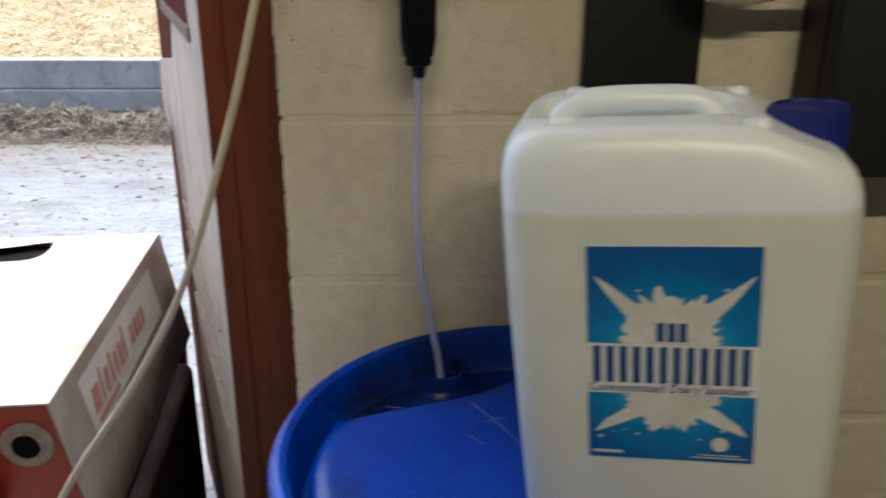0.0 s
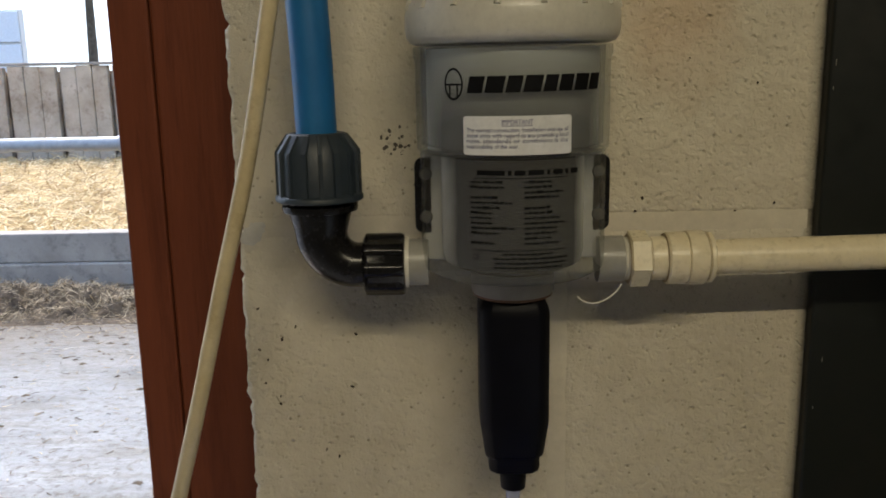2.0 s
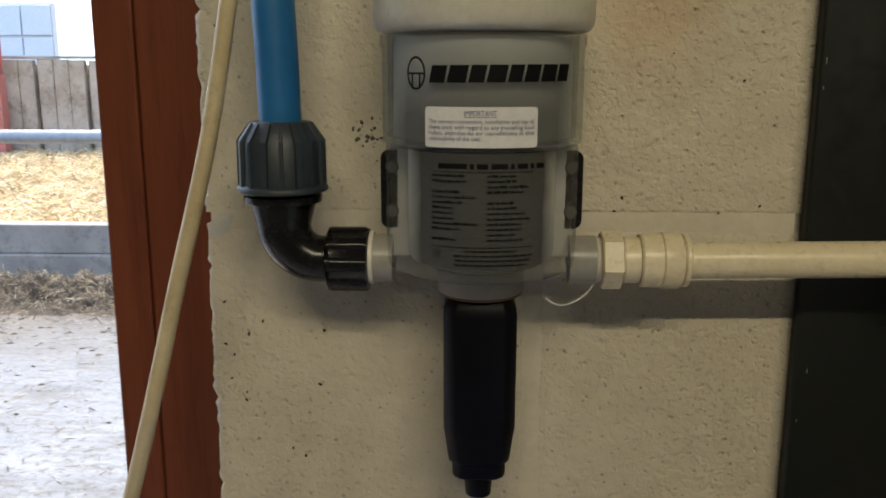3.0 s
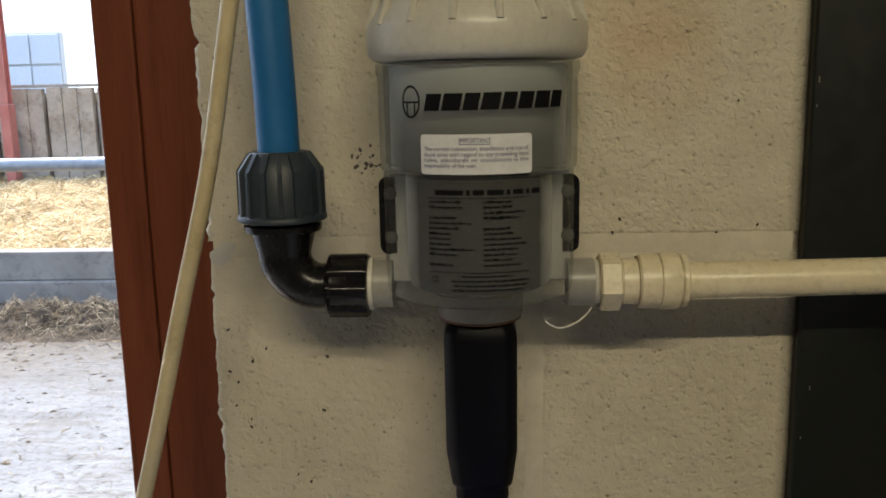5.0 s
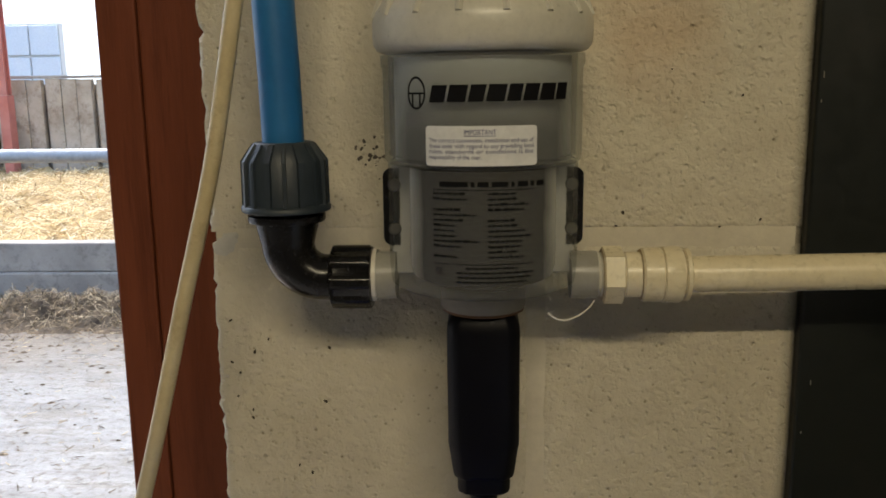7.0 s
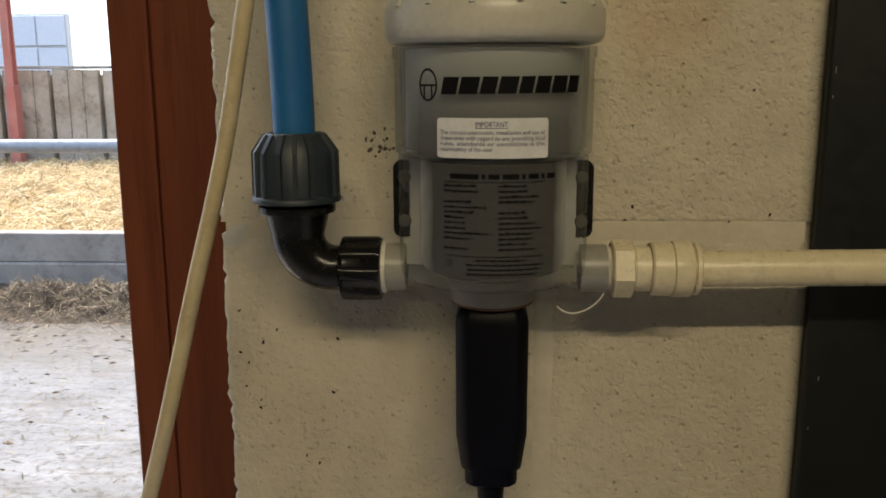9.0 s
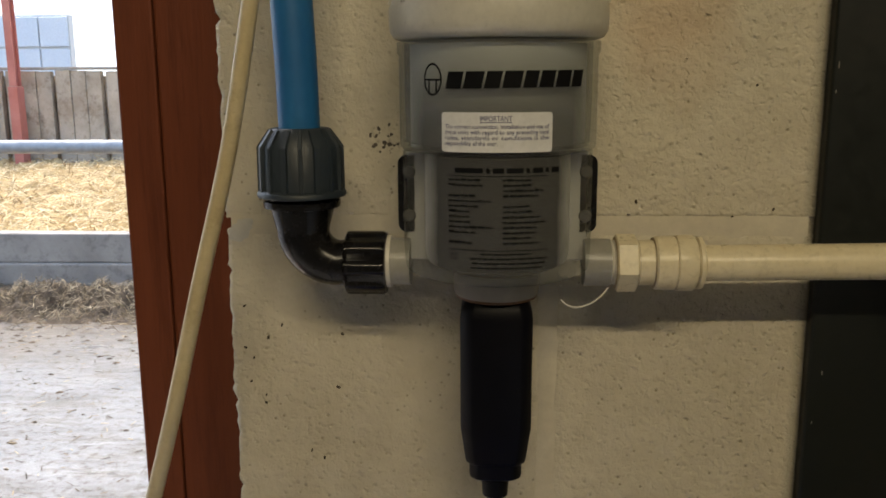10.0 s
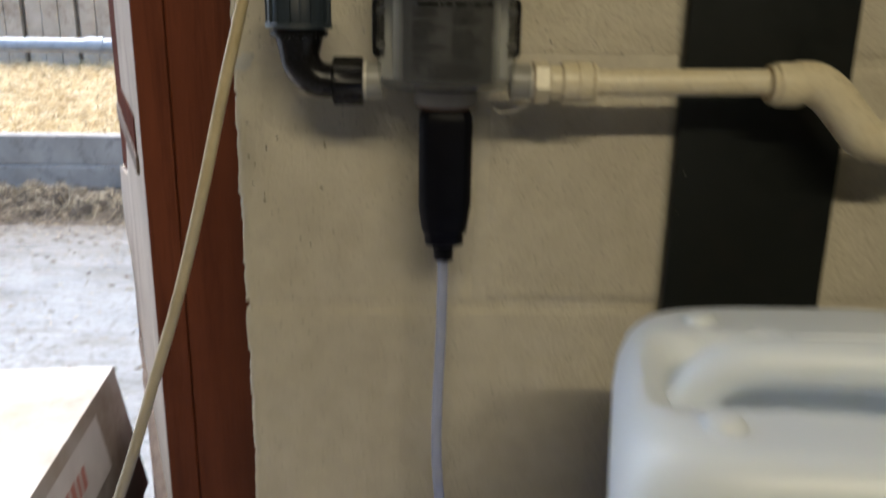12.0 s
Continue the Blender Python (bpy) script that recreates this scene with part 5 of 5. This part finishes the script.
part("collet_body", lathe([(0.0, 0), (0.0150, 0.0), (0.0164, 0.0014), (0.0166, 0.0120), (0.0160, 0.0125), (0.0160, 0.0131), (0.0170, 0.0136), (0.0172, 0.0232), (0.0162, 0.0246), (0.0150, 0.0248), (0.0150, 0.0258), (0.0160, 0.0264), (0.0160, 0.0288), (0.0146, 0.0296), (0.0, 0.0296)], 56, along_x(0.1322)), CREAMPIPE, outlet, "grooved push-fit collet", smooth=True)
part("pipe_length", sweep([(0.158, CY - 0.001, ZP), (0.24, CY, ZP + 0.001), (0.322, CY + 0.001, ZP + 0.002)], 0.0111, 36), CREAMPIPE, outlet, smooth=True)
part("elbow_collet", lathe([(0.0, 0), (0.0150, 0.0), (0.0165, 0.001), (0.0165, 0.004), (0.0155, 0.005), (0.0185, 0.007), (0.0190, 0.024), (0.0178, 0.028), (0.0, 0.028)], 48, along_x(0.306)), CREAMPIPE, outlet, smooth=True)
el = smooth_path([(0.330, CY, ZP + 0.002), (0.346, CY, ZP + 0.001), (0.360, CY - 0.002, ZP - 0.008), (0.376, CY - 0.004, ZP - 0.025), (0.392, CY - 0.005, ZP - 0.042), (0.408, CY - 0.005, ZP - 0.047)], 5)
part("elbow_bend", sweep(el, 0.0182, 32), CREAMPIPE, outlet, "angled push-fit bend", smooth=True)
part("lower_collet", lathe([(0.0, 0), (0.0182, 0.0), (0.0190, 0.002), (0.0190, 0.045), (0.0165, 0.048), (0.0165, 0.060), (0.0, 0.060)], 48, turn_to((0.405, CY - 0.005, ZP - 0.047), (1, 0, 0))), CREAMPIPE, outlet, smooth=True)
part("pipe_run", sweep([(0.455, CY - 0.005, ZP - 0.047), (0.545, CY - 0.005, ZP - 0.046)], 0.0111, 28), CREAMPIPE, outlet, smooth=True)

for x, r in ((0.1088, 0.0160), (0.1226, 0.0142), (0.1320, 0.0158), (0.1450, 0.0164), (0.1574, 0.0156), (0.3055, 0.0155), (0.3110, 0.0162)):
    part("grime_line", lathe([(r - 0.002, 0), (r - 0.0002, 0.0001), (r - 0.0002, 0.0004), (r - 0.002, 0.0005)], 40, along_x(x)), GRIME, outlet, smooth=True)

tape = thing("sealing_tape_tail", "loose strand of white thread tape below the outlet", "tape")
part("strand", sweep(smooth_path([(0.104, CY - 0.010, 1.5615), (0.100, CY - 0.016, 1.5585), (0.093, CY - 0.020, 1.5545), (0.085, CY - 0.022, 1.5525), (0.079, CY - 0.020, 1.5535), (0.0755, CY - 0.018, 1.5560)], 5), 0.00055, 8), WHITETHREAD, tape, smooth=True)

PLACED[0] = None

# ---- dip tube into the drum ----
dip = thing("dip_tube", "clear bluish plastic tube from injector into the drum", "tube")
part("tube_length", sweep(smooth_path([(0.0485, 1.0925, 1.430), (0.0475, 1.089, 1.36), (0.0445, 1.079, 1.26), (0.050, 1.073, 1.186), (0.062, 1.071, 1.11), (0.0735, 1.070, 1.045), (0.079, 1.067, 0.96), (0.086, 1.064, 0.75)], 6), 0.0046, 18), TUBE, dip, smooth=True)

# ---- cream hose hanging in front of the post ----
hose = thing("hanging_hose", "thin aged cream hose hanging across the door post", "hose")
line = [(-0.020, 1.08, TOP), (-0.030, 1.07, 2.3), (-0.045, 1.066, 2.0), (-0.0537, 1.066, 1.88), (-0.0697, 1.068, 1.80), (-0.0857, 1.070, 1.72), (-0.1025, 1.072, 1.64), (-0.1235, 1.069, 1.56), (-0.1441, 1.067, 1.48), (-0.1665, 1.063, 1.40), (-0.1925, 1.056, 1.32), (-0.2191, 1.048, 1.24), (-0.2515, 1.041, 1.16), (-0.2942, 1.033, 1.08), (-0.3457, 1.026, 1.00), (-0.4036, 1.017, 0.92), (-0.4637, 1.009, 0.82), (-0.5238, 1.000, 0.72), (-0.62, 0.985, 0.54), (-0.74, 0.96, 0.26), (-0.84, 0.94, FLOOR + 0.006), (-1.1, 0.86, FLOOR + 0.006)]
part("hose_length", sweep(smooth_path(line, 5), 0.0048, 14), HOSE, hose, smooth=True)

# ---- black box on the wall and the strip light ----
bb = thing("wall_box", "black plastic box fixed to the block wall", "box")
part("case", box(0.524, 0.92, W - 0.115, W - 0.0, 1.312, 1.80, 0.006), BLACKBOX, bb, smooth=True)
part("lid_seam", box(0.5225, 0.922, W - 0.080, W - 0.076, 1.310, 1.802, 0.001, 1), HOLE, bb)

batten = thing("strip_light", "white ceiling strip light with a warm lit tube", "light")
part("housing", box(-0.55, 1.35, -1.39, -1.31, TOP - 0.05, TOP, 0.006), CEILMAT, batten)
part("lit_tube", sweep([(-0.52, -1.35, TOP - 0.068), (1.32, -1.35, TOP - 0.068)], 0.013, 16), glow, batten, smooth=True)

# ---- pieces of the block wall ----


def block_mesh(w, h, fine, free_left, seed):
    """A concrete block: its face at y = 0, rounded worn arrises, broken along a free end."""
    b = bmesh.new()
    nx, nz = (max(2, round(w / 0.011)), max(2, round(h / (0.004 if free_left else 0.011)))) if fine else (4, 3)
    xs = [0.0, 0.003] + [w * i / nx for i in range(1, nx)] + [w - 0.003, w]
    zs = [0.0, 0.003] + [h * i / nz for i in range(1, nz)] + [h - 0.003, h]
    grid = []
    for z in zs:
        row = []
        for x in xs:
            edge = min(x, w - x, z, h - z)
            y = 0.0024 if edge <= 0 else 0.0
            p = Vector((x, y, z))
            if fine:
                p.y += 0.0007 * noise.noise((x * 55 + seed, z * 55, 1)) + 0.0008 * noise.noise((x * 16 + seed, z * 16, 2))
                if free_left and x < 0.02:
                    k = 1 - x / 0.02
                    p.x += k * (0.0016 * noise.noise((z * 22, seed, 0)) + 0.0030 * max(0, noise.noise((z * 120, seed, 4))) + 0.0026 * noise.noise((z * 330, seed, 6)))
                    p.y += k * 0.004 * max(0, noise.noise((z * 150, seed, 8)))
            row.append(b.verts.new(p))
        grid.append(row)
    for j in range(len(zs) - 1):
        for i in range(len(xs) - 1):
            b.faces.new((grid[j][i], grid[j][i + 1], grid[j + 1][i + 1], grid[j + 1][i]))
    depth = 0.135 if free_left else 0.02
    loop = [grid[0][i] for i in range(len(xs))] + [grid[j][-1] for j in range(1, len(zs))] + [grid[-1][i] for i in range(len(xs) - 2, -1, -1)] + [grid[j][0] for j in range(len(zs) - 2, 0, -1)]
    behind = [b.verts.new((v.co.x, depth, v.co.z)) for v in loop]
    for i in range(len(loop)):
        j = (i + 1) % len(loop)
        b.faces.new((loop[j], loop[i], behind[i], behind[j]))
    me = bpy.data.meshes.new("block")
    bmesh.ops.recalc_face_normals(b, faces=b.faces[:])
    b.to_mesh(me)
    b.free()
    me.polygons.foreach_set("use_smooth", [True] * len(me.polygons))
    me.set_sharp_from_angle(angle=radians(50))
    me.materials.append(BLOCK)
    return me


shared = {}
for c in range(-6, 9):
    z0, z1 = JOINT + c * COURSE + 0.004, min(JOINT + (c + 1) * COURSE - 0.004, TOP)
    if z1 - z0 < 0.03:
        continue
    x = 0.0835 - 0.45 * 3 if c % 2 == 0 else 0.3085 - 0.45 * 3
    k = 0
    while x < 3.2:
        x0, x1 = max(x + 0.004, END), min(x + 0.446, 3.2)
        if x1 - x0 > 0.02:
            near = x0 < 0.75 and 0.85 < z1 < 2.1
            free = x0 == END
            if near or free:
                me = block_mesh(x1 - x0, z1 - z0, near, free, c * 13 + k)
            else:
                key = (round(x1 - x0, 3), round(z1 - z0, 3))
                me = shared[key] = shared.get(key) or block_mesh(x1 - x0, z1 - z0, False, False, 0)
            ob = new("block", me)
            ob.parent = wall_north
            ob.location = (x0, W, z0)
        x += 0.45
        k += 1
b = bmesh.new()
bmesh.ops.create_icosphere(b, subdivisions=3, radius=1)
for v in b.verts:
    q = 1 + 0.35 * noise.noise(v.co * 1.7) + 0.45 * noise.noise(v.co * 4.1)
    v.co = Vector((-0.1205 + v.co.x * 0.0080 * q, W + v.co.y * 0.0012, 1.580 + v.co.z * 0.0065 * q + v.co.x * 0.003))
part("filler_dab", b, MILKY, wall_north, "pale dab of filler at the wall's broken edge", smooth=True)


# flecks of bare block where the paint has chipped
chip_rng = random.Random(21)
for x, z in ((-0.121, 1.5274), (-0.0961, 1.5142), (-0.1189, 1.4737), (-0.109, 1.4639), (-0.1093, 1.4583), (-0.0787, 1.4234), (-0.0699, 1.4179), (-0.1164, 1.4907), (-0.1057, 1.5052), (-0.1216, 1.498), (-0.0586, 1.4702), (-0.0548, 1.5083),
             (0.1391, 1.5991), (0.2013, 1.5895), (0.2117, 1.673), (0.1671, 1.6895), (0.2269, 1.5942), (0.1347, 1.5905), (-0.018, 1.622), (-0.012, 1.611)):
    lean, size = chip_rng.uniform(0, 3.14), chip_rng.uniform(0.0004, 0.0009)
    rim = []
    for k in range(9):
        a = 2 * math.pi * k / 9
        q = size * chip_rng.uniform(0.65, 1.2)
        u, v = 1.7 * q * math.cos(a), q * math.sin(a)
        rim.append((x + u * math.cos(lean) - v * math.sin(lean), z + u * math.sin(lean) + v * math.cos(lean)))
    part("paint_chip", extrude_outline(rim, 0.003, Matrix.Translation((0, W - 0.0012, 0))), CHIP, wall_north)

board = thing("black_upright", "smooth black painted upright board on the block wall", "post")
part("board", box(0.2535, 0.3995, W - 0.010, W + 0.001, FLOOR, TOP, 0.0022, 3), BLACKPAINT, board, smooth=True)
for x, z, h in ((0.2568, 1.683, 0.004), (0.2562, 1.668, 0.002), (0.262, 1.486, 0.003), (0.258, 1.452, 0.002)):
    part("paint_nick", box(x, x + 0.0006, W - 0.0103, W - 0.009, z, z + h, 0.0001, 1), RINGMAT, board)


def mortar_band(x0, x1, z0, z1, seed):
    """Mortar struck flush over a joint, with wandering edges, painted with the wall."""
    b = bmesh.new()
    up = z1 - z0 > x1 - x0
    ln, wd = (z1 - z0, x1 - x0) if up else (x1 - x0, z1 - z0)
    n = max(8, round(ln / 0.006))
    rows = []
    for i in range(n + 1):
        s = ln * i / n
        e0, e1 = (0.0022 * noise.noise((s * 60, seed, k)) for k in (0, 5))
        row = []
        for u, y in ((e0 - 0.004, 0.0014), (e0, 0.0004), (wd / 2, 0.0002), (wd + e1, 0.0004), (wd + e1 + 0.004, 0.0014)):
            p = (x0 + u, W + y, z0 + s) if up else (x0 + s, W + y, z0 + u)
            row.append(b.verts.new(p))
        rows.append(row)
    for p, q in zip(rows, rows[1:]):
        for k in range(4):
            b.faces.new((p[k], p[k + 1], q[k + 1], q[k]))
    bmesh.ops.recalc_face_normals(b, faces=b.faces[:])
    for f in b.faces:
        if f.normal.y > 0:
            f.normal_flip()
    return b


part("mortar_band", mortar_band(END + 0.004, 0.2500, 1.5695, 1.5880, 1), MORTAR, wall_north, smooth=True)
part("mortar_band", mortar_band(0.0785, 0.0905, 1.3640, 1.5690, 4), MORTAR, wall_north, smooth=True)
